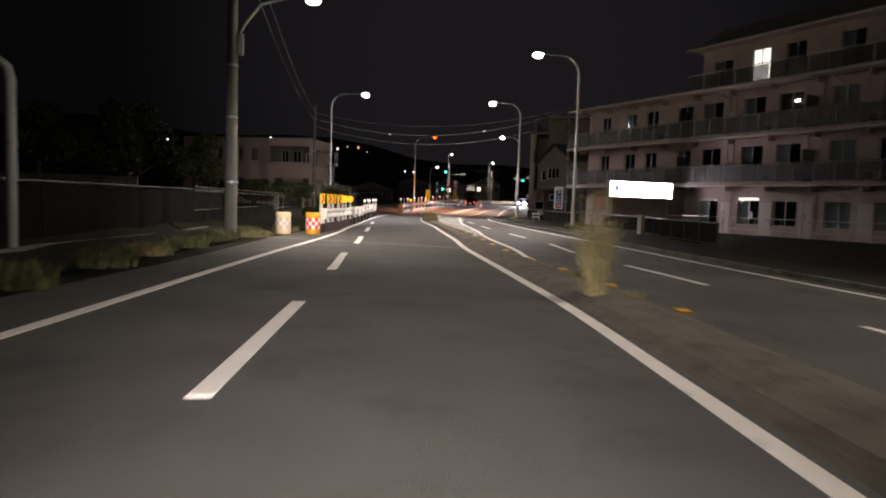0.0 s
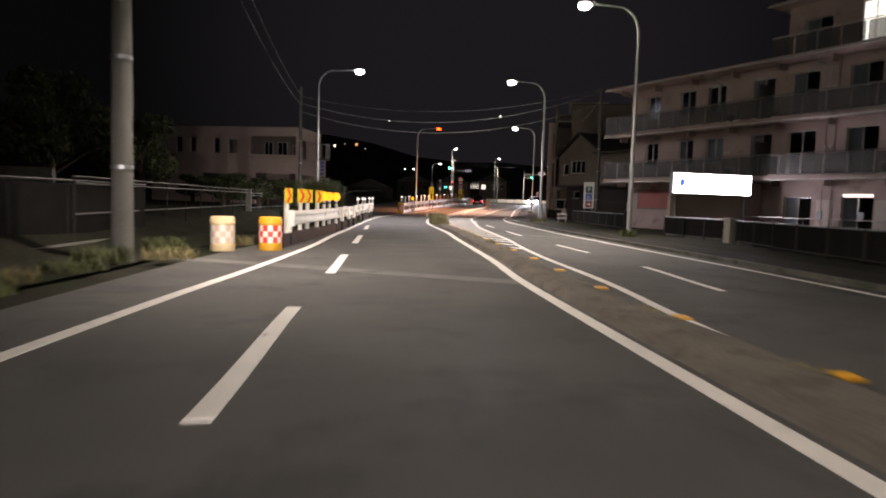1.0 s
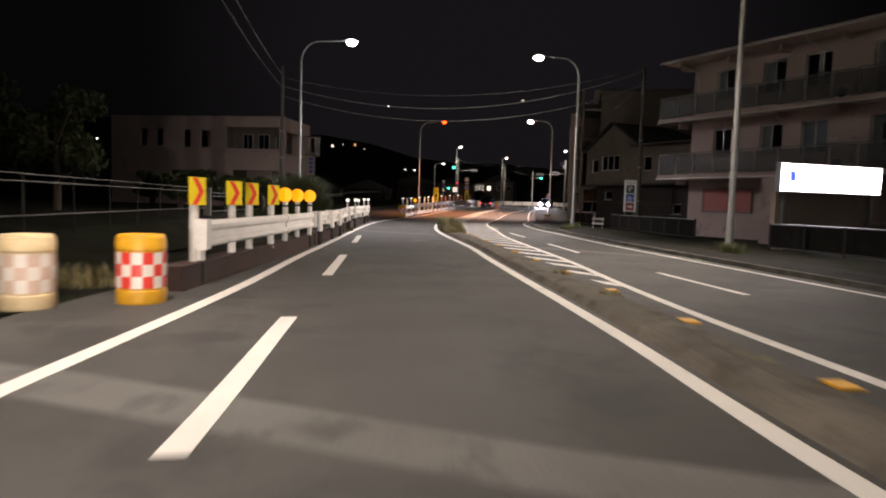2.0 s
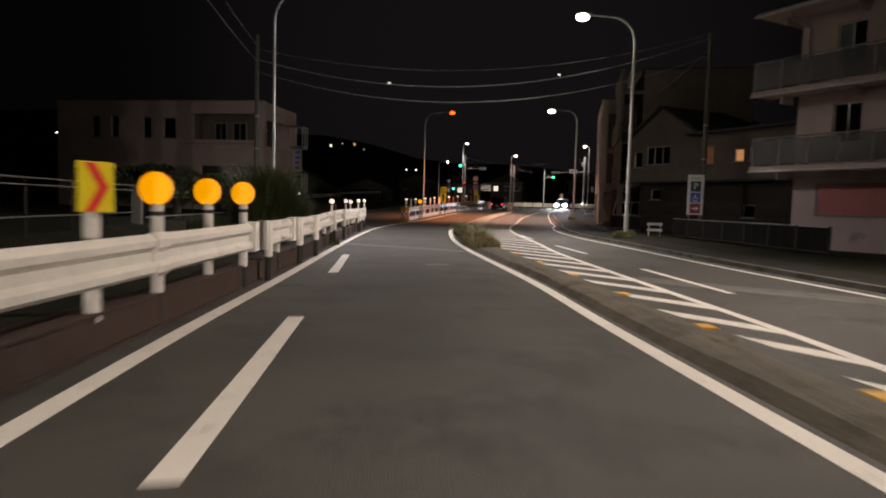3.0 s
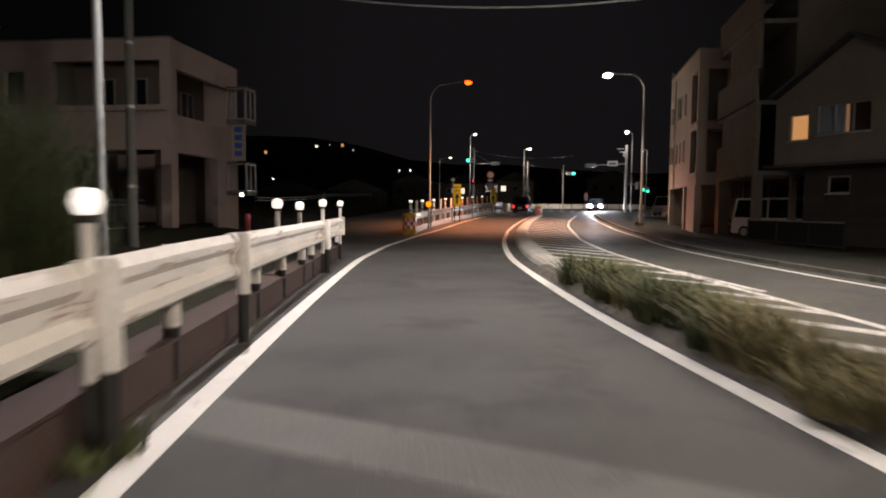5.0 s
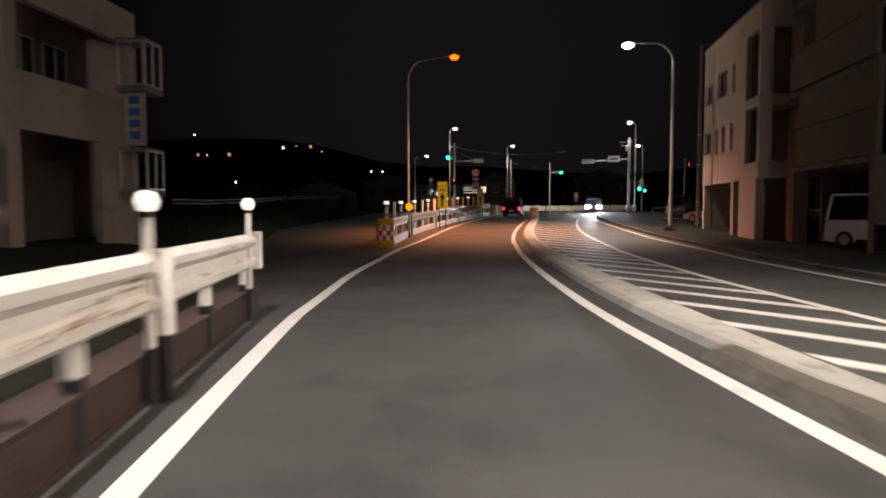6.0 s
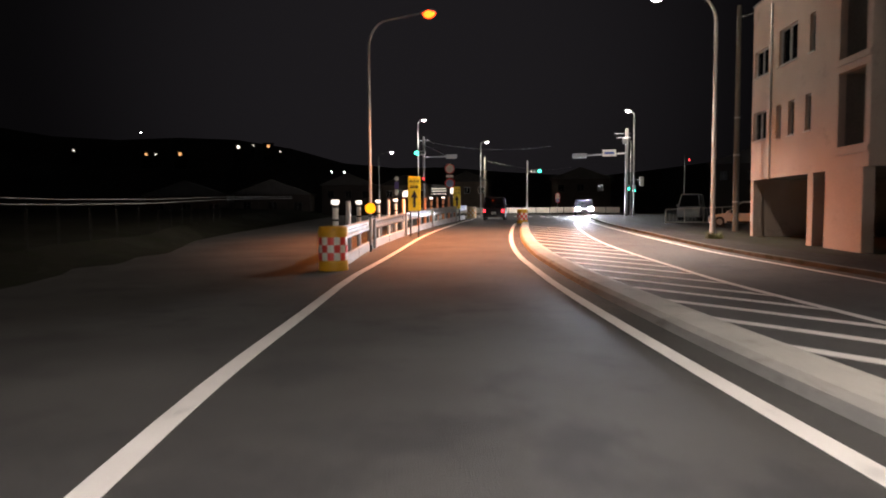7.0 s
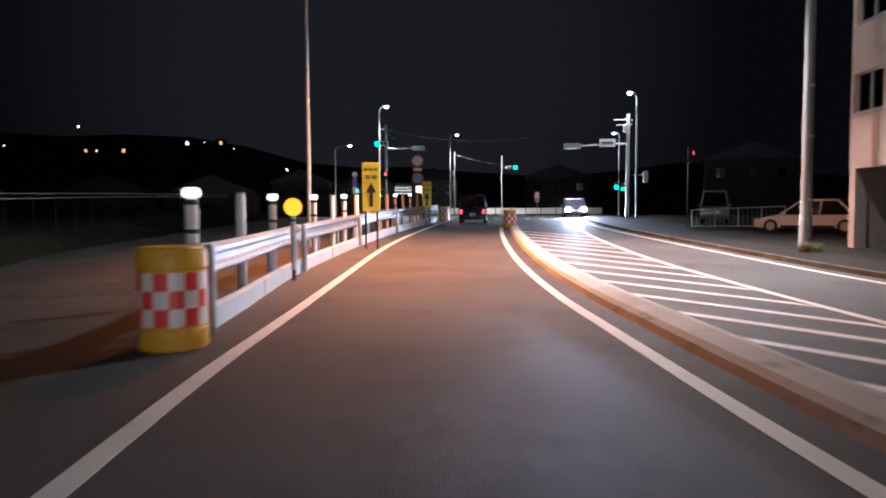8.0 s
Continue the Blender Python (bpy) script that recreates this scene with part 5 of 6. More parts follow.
for x0, x1, z0, z1 in wins:
    window(hb, x0, x1, z0, z1, 0.12, 1 if x1 - x0 < 1.2 else 2)
for z0, z1 in ((5.6, 7.05), (2.2, 3.5)):
    part("side_cage", frame_bars(0.02, 0.95, z0, z1, 4.85, 2), FRAME, hb, "pale metal balcony cage")
    outer = frame_bars(4.85, 5.9, z0, z1, 0.0, 2)
    outer.transform(pose(0.97, 0, 0, 0, 0, 90))
    part("side_cage", outer, FRAME, hb, "pale metal balcony cage")
    part("cage_floor", B(0.0, 1.0, 4.8, 5.9, z0 - 0.2, z0), OLDCONC, hb)
    part("cage_roof", B(0.0, 1.0, 4.8, 5.9, z1, z1 + 0.08), OLDCONC, hb)
sb = part("vertical_sign", B(0.2, 0.86, 4.95, 5.09, 3.66, 5.38, 0.02), STUCCO, hb, "beige vertical sign board")
for i in range(4):
    part("writing_bar", B(0.34, 0.72, 4.935, 4.9495, 3.86 + 0.38 * i, 4.12 + 0.38 * i), BLUE, sb, "blue bar of writing")
part("entrance_lamp", disc(bmesh.new(), (0.75, 4.8, 2.02), 0.09, (0, 1, 0), 0.08), LAMPBULB, hb, "small lit entrance lamp")

# brown house with a gable behind the parking sign
RZ_H = math.degrees(math.atan2(-0.957, 0.29))
hh = thing("brown_house", "dark brown boarded house with a tan upper storey, one window lit", "house", 23.2, 74.3, 0, RZ_H)
up = [(2.55, 3.4, 4.45, 5.55), (3.75, 5.9, 4.6, 5.8), (8.55, 9.45, 4.45, 5.55), (10.9, 11.6, 4.5, 5.25), (11.95, 12.65, 4.5, 5.25)]
low = [(4.3, 5.2, 2.2, 2.9), (11.7, 12.5, 1.2, 1.95)]
part("upper_wall", wall_with(bmesh.new(), 1.9, 15.5, 3.4, 6.3, up, 0, 0.2), TAN, hh, "tan rendered upper wall")
part("lower_wall", wall_with(bmesh.new(), 3.3, 15.5, 0.05, 3.4, low, 0.05, 0.25), DARKWOOD, hh, "dark brown lower wall")
for i in range(17):
    part("board", B(3.3, 15.5, 0.02, 0.049, 0.1 + 0.19 * i, 0.28 + 0.19 * i) if not (1.1 < 0.19 * i + 0.2 < 3.1) else wall_with(bmesh.new(), 3.3, 15.5, 0.1 + 0.19 * i, 0.28 + 0.19 * i, [(a - 0.05, b + 0.05, 0, 9) for a, b, _, _ in low], 0.02, 0.049), DARKWOOD, hh)
part("belt_roof", prism(bmesh.new(), [(1.8, 3.32), (15.8, 3.32), (15.8, 3.44), (1.8, 3.44)], -0.55, 0.0), ROOF, hh, "dark belt roof")
part("side_wall", B(1.9, 2.1, 0.25, 8, 3.4, 6.3), TAN, hh), part("side_wall", B(3.3, 3.5, 0.25, 8, 0.05, 3.3), DARKWOOD, hh), part("side_wall", B(15.3, 15.5, 0.25, 8, 0.05, 6.3), TAN, hh)
part("rear_wall", B(1.9, 15.5, 8, 8.2, 0.05, 6.3), TAN, hh)
part("floor_slab", B(2.1, 15.3, 0.25, 8, 3.3, 3.4), INTERIOR, hh)
part("gable_wall", prism(bmesh.new(), [(1.95, 6.3), (8.4, 6.3), (5.17, 8.3)], 0.0, 0.2), TAN, hh, "tan gable wall")
for s in (1, -1):
    bm = B(0, 3.95, -0.35, 8.3, 0, 0.12)
    bm.transform(pose(5.17, 0, 8.35) @ (Matrix.Rotation(math.radians(31.5), 4, "Y") if s == 1 else Matrix.Rotation(math.radians(180 - 31.5), 4, "Y") @ Matrix.Translation((0, 0, -0.14))))
    part("gable_roof", bm, ROOF, hh, "dark pitched roof")
bm = bmesh.new()
bm = prism(bm, [(7.6, 6.3), (16.0, 6.3), (16.0, 6.45), (7.6, 6.45)], -0.5, 8.4)
part("long_roof", bm, ROOF, hh)
for k, (x0, x1, z0, z1) in enumerate(up + low):
    window(hh, x0, x1, z0, z1, 0.12, 1 if x1 - x0 < 1 else 3, lit=ROOMWARM if k in (0, 3) else ROOMDIM if k in (2, 4) else None, curtain=k == 1)
part("lit_blind", B(3.8, 4.95, 0.24, 0.26, 4.65, 5.75), ROOMLOW, hh, "dimly lit curtain")
hedge = curve_through([(19.6, 52.0), (20.6, 60.0), (22.2, 68.0), (23.0, 74.0)])
dark_fence(hedge, 47.5, 60.2, 1.0, "dark low fence before the brown house")
dark_fence(hedge, 66.3, 72.8, 1.0, "dark low fence beside the carport")

# parking sign
ps = thing("parking_sign", "tall white parking sign with blue and dark red fields", "parking sign", 22.2, 60.9, 0.1, -16)
for s in (-0.3, 0.3):
    part("leg", T([(s, 0, 0), (s, 0, 3.2)], 0.03, 10), GALV, ps, smooth=True)
pp = part("panel", B(-0.42, 0.42, -0.09, -0.04, 1.2, 3.35, 0.01), WHITE, ps, "white panel")
for z in (3.12, 3.22):
    part("writing_bar", B(-0.3, 0.3, -0.097, -0.0905, z - 0.025, z + 0.02), LAMPGREY, pp, "grey bar of writing")
part("letter_field", B(-0.27, 0.27, -0.098, -0.0905, 2.45, 3.0), DARKGREEN, pp, "dark green square")
part("blue_field", B(-0.27, 0.27, -0.098, -0.0905, 1.86, 2.4), BLUE, pp, "blue square with a pale symbol")
part("red_field", B(-0.27, 0.27, -0.098, -0.0905, 1.28, 1.8), MAROON, pp, "dark red square")
part("arrow", prism(bmesh.new(), [(-0.17, 1.5), (0.02, 1.5), (0.02, 1.4), (0.2, 1.54), (0.02, 1.68), (0.02, 1.58), (-0.17, 1.58)], -0.105, -0.0985), WHITE, pp, "white arrow")
writing("letter", "P", 0.5, pose(0, -0.1, 2.72, 90, 0, 0), WHITE, pp)
ring = [(0.13 * math.cos(a), -0.105, 2.05 + 0.13 * math.sin(a)) for a in [math.radians(100 + 20 * k) for k in range(13)]]
part("symbol", T(ring, 0.02, 6), WHITE, pp, "white symbol"), part("symbol", T([(-0.02, -0.105, 2.28), (0.0, -0.105, 2.1), (0.13, -0.105, 2.1)], 0.022, 6), WHITE, pp, "white symbol")
rg = thing("low_rail", "low white pipe rail beside the lamp post", "pipe rail", 18.85, 61.6, 0.02, -20)
for x in (1.0, 1.6):
    part("post", T([(x, 0, 0), (x, 0, 0.75)], 0.035, 10), RAILPALE, rg, smooth=True)
for z in (0.4, 0.72):
    part("rail", B(0.9, 1.7, -0.06, -0.035, z - 0.07, z + 0.07, 0.01), RAILPALE, rg)

# pale three-storey building over a carport
RZ_C = math.degrees(math.atan2(-7.8, -3.0))
hc = thing("corner_building", "pale three-storey building raised on columns over a carport", "building", 29.04, 90.38, 0, RZ_C)
# x runs from the far corner towards the near one; y points into the building
WC = 9.5
cw = [(0.2, 1.7, 7.5, 8.65), (2.75, 4.4, 7.5, 8.95), (5.4, 5.82, 7.45, 8.85), (0.15, 1.6, 4.7, 5.95), (2.6, 3.05, 4.57, 5.93), (3.7, 4.25, 4.57, 5.93), (5.15, 5.62, 4.57, 5.93)]
part("wall", wall_with(bmesh.new(), 0, WC, 2.95, 10.75, cw + [(7.55, 9.2, 3.7, 6.2), (7.55, 9.2, 6.65, 9.6)], 0, 0.25), STUCCO, hc)
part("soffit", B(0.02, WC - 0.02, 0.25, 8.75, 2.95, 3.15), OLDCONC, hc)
part("wall", B(0, 0.25, 0.25, 8.75, 3.15, 10.75), STUCCO, hc), part("wall", B(0, WC, 8.75, 9, 0, 10.75), STUCCO, hc)
near_side = wall_with(bmesh.new(), 0.25, 8.75, 2.95, 10.75, [(0.55, 1.75, 3.7, 6.2), (0.55, 1.75, 6.65, 9.6)], 0, 0.25)
near_side.transform(pose(WC, 0, 0, 0, 0, 90))
part("wall", near_side, STUCCO, hc)
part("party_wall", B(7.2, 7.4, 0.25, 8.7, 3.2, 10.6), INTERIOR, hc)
part("back_wall", B(7.4, WC - 0.25, 2.0, 2.15, 3.2, 10.6), STUCCO, hc, "wall behind the open landings")
part("floor_slab", B(7.4, WC - 0.25, 0.25, 2.0, 6.2, 6.4), OLDCONC, hc)
part("roof", B(0.1, WC - 0.1, 0.1, 8.9, 10.6, 10.71), ROOF, hc)
part("parapet_cap", B(-0.04, WC + 0.04, -0.04, 0.3, 10.752, 10.81), OLDCONC, hc)
part("roof_tower", B(6.2, WC, 2.2, 6.5, 10.75, 13.1), STUCCO, hc, "pale roof tower")
for x0, x1, z0, z1 in cw:
    window(hc, x0, x1, z0, z1, 0.12, 2 if x1 - x0 > 0.9 else 1)
for x, w in ((0.0, 0.3), (5.45, 0.42), (6.75, 2.4)):
    part("column", B(x, x + w, 0.02, 0.4, 0.05, 2.95), STUCCO, hc, "pale rendered column")
part("column", B(WC - 0.4, WC, 4.0, 4.4, 0.05, 2.95), STUCCO, hc)
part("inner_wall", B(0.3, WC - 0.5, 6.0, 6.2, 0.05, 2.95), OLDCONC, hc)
part("inner_wall", B(0.01, 0.28, 0.4, 6.0, 0.05, 2.95), STUCCO, hc, "pale end wall of the carport")
for z in (3.62, 6.62):
    part("ledge", B(7.5, WC, -0.06, 0.0, z - 0.2, z), STUCCO, hc)
part("downpipe", T([(2.1, -0.05, 2.9), (2.1, -0.05, 10.3)], 0.045, 8), FRAME, hc, smooth=True)
for z in (4.0, 6.0, 8.0, 9.8):
    part("pipe_clip", B(2.02, 2.18, -0.1, 0.0, z - 0.03, z + 0.03), FRAME, hc)
# neighbouring building: overhanging storeys with open corner balconies above a carport
hd = thing("carport_building", "dim beige building with open corner balconies above a carport", "building", 27.6, 81.2, 0, RZ_C)
part("set_back_wall", wall_with(bmesh.new(), -2.0, 8.5, 0.05, 11.6, [(-0.75, 0.65, 1.5, 3.0), (1.9, 8.2, 0.05, 3.05), (1.5, 2.9, 3.4, 5.4), (1.6, 3.2, 6.7, 8.9)], 0.6, 0.85), TAN, hd)
window(hd, -0.75, 0.65, 1.5, 3.0, 0.72, 2, wall_y=0.6)
for x0, x1, z0, z1 in ((1.5, 2.9, 3.4, 5.4), (1.6, 3.2, 6.7, 8.9)):
    window(hd, x0, x1, z0, z1, 0.72, 2, sill=False, wall_y=0.6)
part("wall", B(-2.0, 8.5, 7.75, 8, 0.05, 11.6), TAN, hd), part("wall", B(-2.0, -1.75, 0.85, 7.75, 0.05, 11.6), TAN, hd), part("wall", B(8.25, 8.5, 0.85, 7.75, 3.1, 11.6), TAN, hd)
for z in (3.1, 6.28, 9.9):
    part("floor_slab", B(1.12, 8.48, -0.98, 0.6, z, z + 0.2), OLDCONC, hd)
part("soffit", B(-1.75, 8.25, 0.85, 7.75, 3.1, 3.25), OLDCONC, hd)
for x0, z0, z1, y0 in ((1.1, 3.32, 4.85, -1.0), (1.4, 6.5, 7.95, -1.12), (1.1, 10.12, 11.6, -1.0)):
    part("parapet", B(x0, 8.5, y0, y0 + 0.18, z0, z1, 0.015), TAN, hd, "solid beige balcony front")
    part("parapet_side", B(x0, x0 + 0.16, y0 + 0.18, 0.6, z0, z1, 0.015), TAN, hd)
    part("parapet_cap", B(x0 - 0.02, 8.5, y0 - 0.03, y0 + 0.21, z1, z1 + 0.05, 0.01), OLDCONC, hd)
part("wall", B(2.2, 8.5, -0.98, -0.8, 4.9, 6.28), TAN, hd), part("wall", B(3.6, 8.5, -0.98, -0.8, 8.0, 9.9), TAN, hd)
for z0, z1, x in ((4.9, 6.28, 2.2), (8.0, 9.9, 3.6)):
    part("wall", B(x, x + 0.18, -0.8, 0.6, z0, z1), TAN, hd)
part("roof", B(-2.1, 8.6, 0.55, 8.1, 11.6, 11.72), ROOF, hd)
part("pillar", B(1.1, 1.85, -0.98, -0.4, 0.05, 3.1), TAN, hd)
part("column", B(8.1, 8.5, -0.98, -0.6, 0.05, 3.1), TAN, hd)
part("downpipe", T([(0.85, 0.54, 0.1), (0.85, 0.54, 11.5)], 0.045, 8), FRAME, hd, smooth=True)
part("wall_box", B(-1.3, -0.85, 0.47, 0.6, 0.6, 1.35, 0.02), OLDCONC, hd, "grey meter box")


# ---- vehicles ----
def wheel(ob, x, y, r, side):
    w = part("wheel", T([(x, y - 0.1, r), (x, y + 0.1, r)], r, 24), RUBBER, ob, smooth=True)
    part("rim", T([(x, y + side * 0.095, r), (x, y + side * 0.108, r)], r * 0.62, 20), CARSILVER, w, smooth=True)


def vehicle(name, label, x, y, z, rz, paint, L, W, H, hood, kind, tail=None, head=None):
    """A vehicle whose front points along its +x; built from a side outline with drawn-in upper body."""
    ob = thing(name, label, "car", x, y, z + rise(x, y), rz, group="vehicles")
    r = 0.31 if H > 1.5 else 0.3
    belt = 0.55 * H if kind != "van" else 0.52 * H
    base = 0.22
    f, b = L / 2, -L / 2
    sedan = kind == "sedan"
    nose = belt - (0.3 if sedan else 0.2)
    body = [(b + 0.02, base + 0.1), (b, base + 0.35), (b + 0.04, belt - 0.1), (b + 0.16, belt), (f - hood * 0.98, belt), (f - hood * 0.55, belt - 0.07),
            (f - 0.28, belt - 0.17), (f - 0.08, nose), (f, base + 0.28), (f - 0.05, base + 0.08), (f - 0.12, base), (b + 0.1, base)]
    bm = bmesh.new()
    prism(bm, body, -W / 2, W / 2)
    bmesh.ops.bevel(bm, geom=list(bm.edges), offset=0.05, segments=3, affect="EDGES", profile=0.6)
    part("body", bm, paint, ob, smooth=True)
    rear = 0.06 if kind in ("van", "kei") else 0.95
    tail_x = b + (0.05 if kind in ("van", "kei") else 0.42)
    wind = 0.85 if sedan else 0.33 if kind == "van" else 0.5
    cab = [(tail_x, belt - 0.02), (f - hood * 0.95, belt - 0.02), (f - hood - wind, H - 0.03), (f - hood - wind - 0.3, H), (b + rear + 0.35, H), (b + rear + 0.12, H - 0.03)]
    bm = bmesh.new()
    low = [(px, -W / 2 + 0.03, pz) for px, pz in cab[:2]] + [(px, -W / 2 + 0.17, pz) for px, pz in cab[2:]]
    q = [bm.verts.new(p) for p in low] + [bm.verts.new((p[0], -p[1], p[2])) for p in low]
    n = len(cab)
    bm.faces.new(q[:n]), bm.faces.new(q[n:][::-1])
    for k in range(n):
        bm.faces.new((q[k], q[n + k], q[n + (k + 1) % n], q[(k + 1) % n]))
    bmesh.ops.bevel(bm, geom=list(bm.edges), offset=0.04, segments=3, affect="EDGES", profile=0.6)
    part("cabin", bm, CARGLASS, ob, "dark glazed cabin", smooth=True)
    part("roof_panel", B(b + rear + 0.12, f - hood - wind + 0.04, -W / 2 + 0.15, W / 2 - 0.15, H - 0.07, H + 0.02, 0.04), paint, ob, smooth=True)
    top_front, top_rear = f - hood - wind, b + rear + 0.14
    mid = (top_front + top_rear) / 2 - 0.1
    for s in (-1, 1):
        for x0, x1, rr in ((tail_x + 0.03, top_rear, 0.055), (mid + 0.06, mid, 0.045), (f - hood * 0.97, top_front, 0.04)):
            part("pillar", T([(x0, s * (W / 2 - 0.035), belt - 0.02), (x1, s * (W / 2 - 0.165), H - 0.03)], rr, 8), paint, ob, smooth=True)
        part("door_mirror", B(f - hood - 0.28, f - hood - 0.12, s * (W / 2 + 0.06) - 0.08, s * (W / 2 + 0.06) + 0.08, belt, belt + 0.15, 0.03), paint, ob, smooth=True)
        part("side_skirt", B(b + 1.15, f - 1.2, s * (W / 2 - 0.01) - 0.015, s * (W / 2 - 0.01) + 0.015, base + 0.01, base + 0.12, 0.01), RUBBER, ob)
    for wx in (b + 0.75, f - 0.78):
        for s in (-1, 1):
            wheel(ob, wx, s * (W / 2 - 0.09), r, s)
    for s in (-1, 1):
        part("tail_lamp", B(b - 0.025, b + 0.05, s * (W / 2 - 0.14) - 0.07, s * (W / 2 - 0.14) + 0.07, belt - 0.36, belt - 0.14, 0.02), tail or MAROON, ob, "red tail lamp")
        part("headlamp", B(f - 0.1, f + 0.02, s * (W / 2 - 0.28) - 0.17, s * (W / 2 - 0.28) + 0.17, belt - 0.34, belt - 0.14, 0.03), head or FRAME, ob, "headlamp")
    pl = part("number_plate", B(b - 0.03, b - 0.005, -0.17, 0.17, base + 0.24, base + 0.41), WHITE, ob, "pale number plate")
    part("writing_bar", B(b - 0.034, b - 0.0305, -0.12, 0.12, base + 0.28, base + 0.35), BLACK, pl, "dark bar of writing")
    part("rear_bumper", B(b - 0.05, b + 0.12, -W / 2 + 0.05, W / 2 - 0.05, base + 0.02, base + 0.22, 0.03), paint, ob, smooth=True)
    return ob


vehicle("small_car", "dark boxy small car ahead with lit red tail lamps", 25.3, 113.3, 0, 65, CARDARK, 3.4, 1.66, 1.76, 0.55, "kei", tail=TAIL_ON)
vehicle("oncoming_car", "oncoming car with dazzling white headlamps at the crossing", 36.8, 120.3, 0, -117, CARDARK, 4.4, 1.72, 1.5, 1.15, "sedan", head=HEAD_ON)
lamp("headlight", "SPOT", 9500, (0.9, 0.95, 1.0), look((35.6, 118.0, 1.6), (24.5, 93, 0.0)), 0.1, 40, 1.0)
vehicle("red_tail_car", "distant car with lit red tail lamps beyond the crossing", 46.5, 163.0, 0, 66, CARDARK, 4.2, 1.7, 1.5, 1.1, "sedan", tail=TAIL_ON)
vehicle("white_van", "white van parked in the dim carport", 26.35, 74.9, 0.1, -72, CARWHITE, 4.7, 1.75, 1.98, 0.5, "van")
vehicle("parked_car", "dark car parked beside the white van", 29.6, 80.4, 0.1, -22, CARDARK, 4.2, 1.7, 1.48, 1.1, "sedan")
vehicle("white_car", "white sedan parked behind the pale railing", 34.55, 96.4, 0.1, 112, CARWHITE, 4.5, 1.75, 1.45, 1.15, "sedan")
vehicle("silver_van", "small silver van parked nose-on behind the railing", 37.3, 105.4, 0.1, -134, CARSILVER, 3.4, 1.48, 1.85, 0.45, "van")
fr = thing("white_railing", "white pipe railing before the parked cars", "railing", 32.9, 102.2, 0.78, -20)
for i in range(5):
    part("post", T([(1.2 * i, 0, -0.1), (1.2 * i, 0, 0.95 + 0.04 * i)], 0.03, 10), WHITERAIL, fr, smooth=True)
for z, dz in ((0.1, 0.0), (0.95, 0.16)):
    part("rail", T([(0, 0, z), (4.8, 0, z + dz)], 0.028, 10), WHITERAIL, fr, smooth=True)
for i in range(20):
    part("baluster", T([(0.24 + 0.24 * i, 0, 0.1), (0.24 + 0.24 * i, 0, 0.95)], 0.008, 6), GALV, fr, smooth=True)


# ---- railings on the left bank ----
def pipe_fence(points, h, z, label, panel=False, mat=WHITERAIL, drops=(0, 0.17, 0.95), post_r=0.025):
    ob = thing("pipe_fence", label, "pipe fence", 0, 0, 0, group="fences on the bank")
    pts = [Vector((*p, z)) for p in points]
    for a, b in zip(pts, pts[1:]):
        n = max(1, round((b - a).length / 2.4))
        for i in range(n):
            p = a.lerp(b, i / n)
            part("post", T([p - Vector((0, 0, 0.5)), p + Vector((0, 0, h))], post_r, 8), DARKSTEEL, ob, smooth=True)
            if panel:
                q = a.lerp(b, (i + 0.97) / n)
                d = (q - p).normalized() * 0.05
                bm = bmesh.new()
                sweep(bm, [p + d, q], [(-0.012, -0.35), (0.012, -0.35), (0.012, h - 0.08), (-0.012, h - 0.08)])
                part("panel", bm, FENCEDARK, ob, "dark fence panel")
    for drop in ((0,) if panel else drops):
        part("rail", T([p + Vector((0, 0, h - drop)) for p in pts], 0.03 if panel else 0.022, 8), mat, ob, smooth=True)
    return ob


pipe_fence([(-8.6, 3.0), (-7.5, 15.5), (-6.2, 23.0), (-5.0, 32.8)], 1.45, 0.3, "dark panel fence with a pale top rail on the verge", True, mat=RAILDIM)
pipe_fence([(-5.3, 27.5), (-4.8, 38.0), (-4.15, 53.4)], 1.35, 0.5, "dull three-rail pipe fence on the bank", mat=RAILDIM)
ep = thing("fence_end_post", "thick pale concrete end post of the pipe fence", "fence post", -4.1, 53.6, 0.2, -8)
part("shaft", B(-0.17, 0.17, -0.12, 0.12, -0.2, 1.7, 0.02), OLDCONC, ep)
pipe_fence([(-4.0, 54.2), (-3.3, 65), (-2.2, 72.5)], 1.2, 0.45, "thin two-rail fence on the overgrown bank", mat=GALV)
drape(pipe_fence([(0.6, 84.5), (1.2, 88.5), (3.0, 97), (4.9, 113), (11, 134)], 1.35, 0.62, "thin dark pipe fence along the bank", mat=CABLE, drops=(0, 0.17), post_r=0.012))
bm = bmesh.new()
bm = sweep(bm, [(-7.2, 8, 0), (-6.75, 17.5, 0), (-5.6, 23, 0), (-4.6, 32.5, 0)], [(-0.1, -0.1), (0.1, -0.1), (0.1, 0.22), (-0.1, 0.22)])
structure("verge_kerb", bm, OLDCONC, "low concrete edging below the panel fence", "kerb")


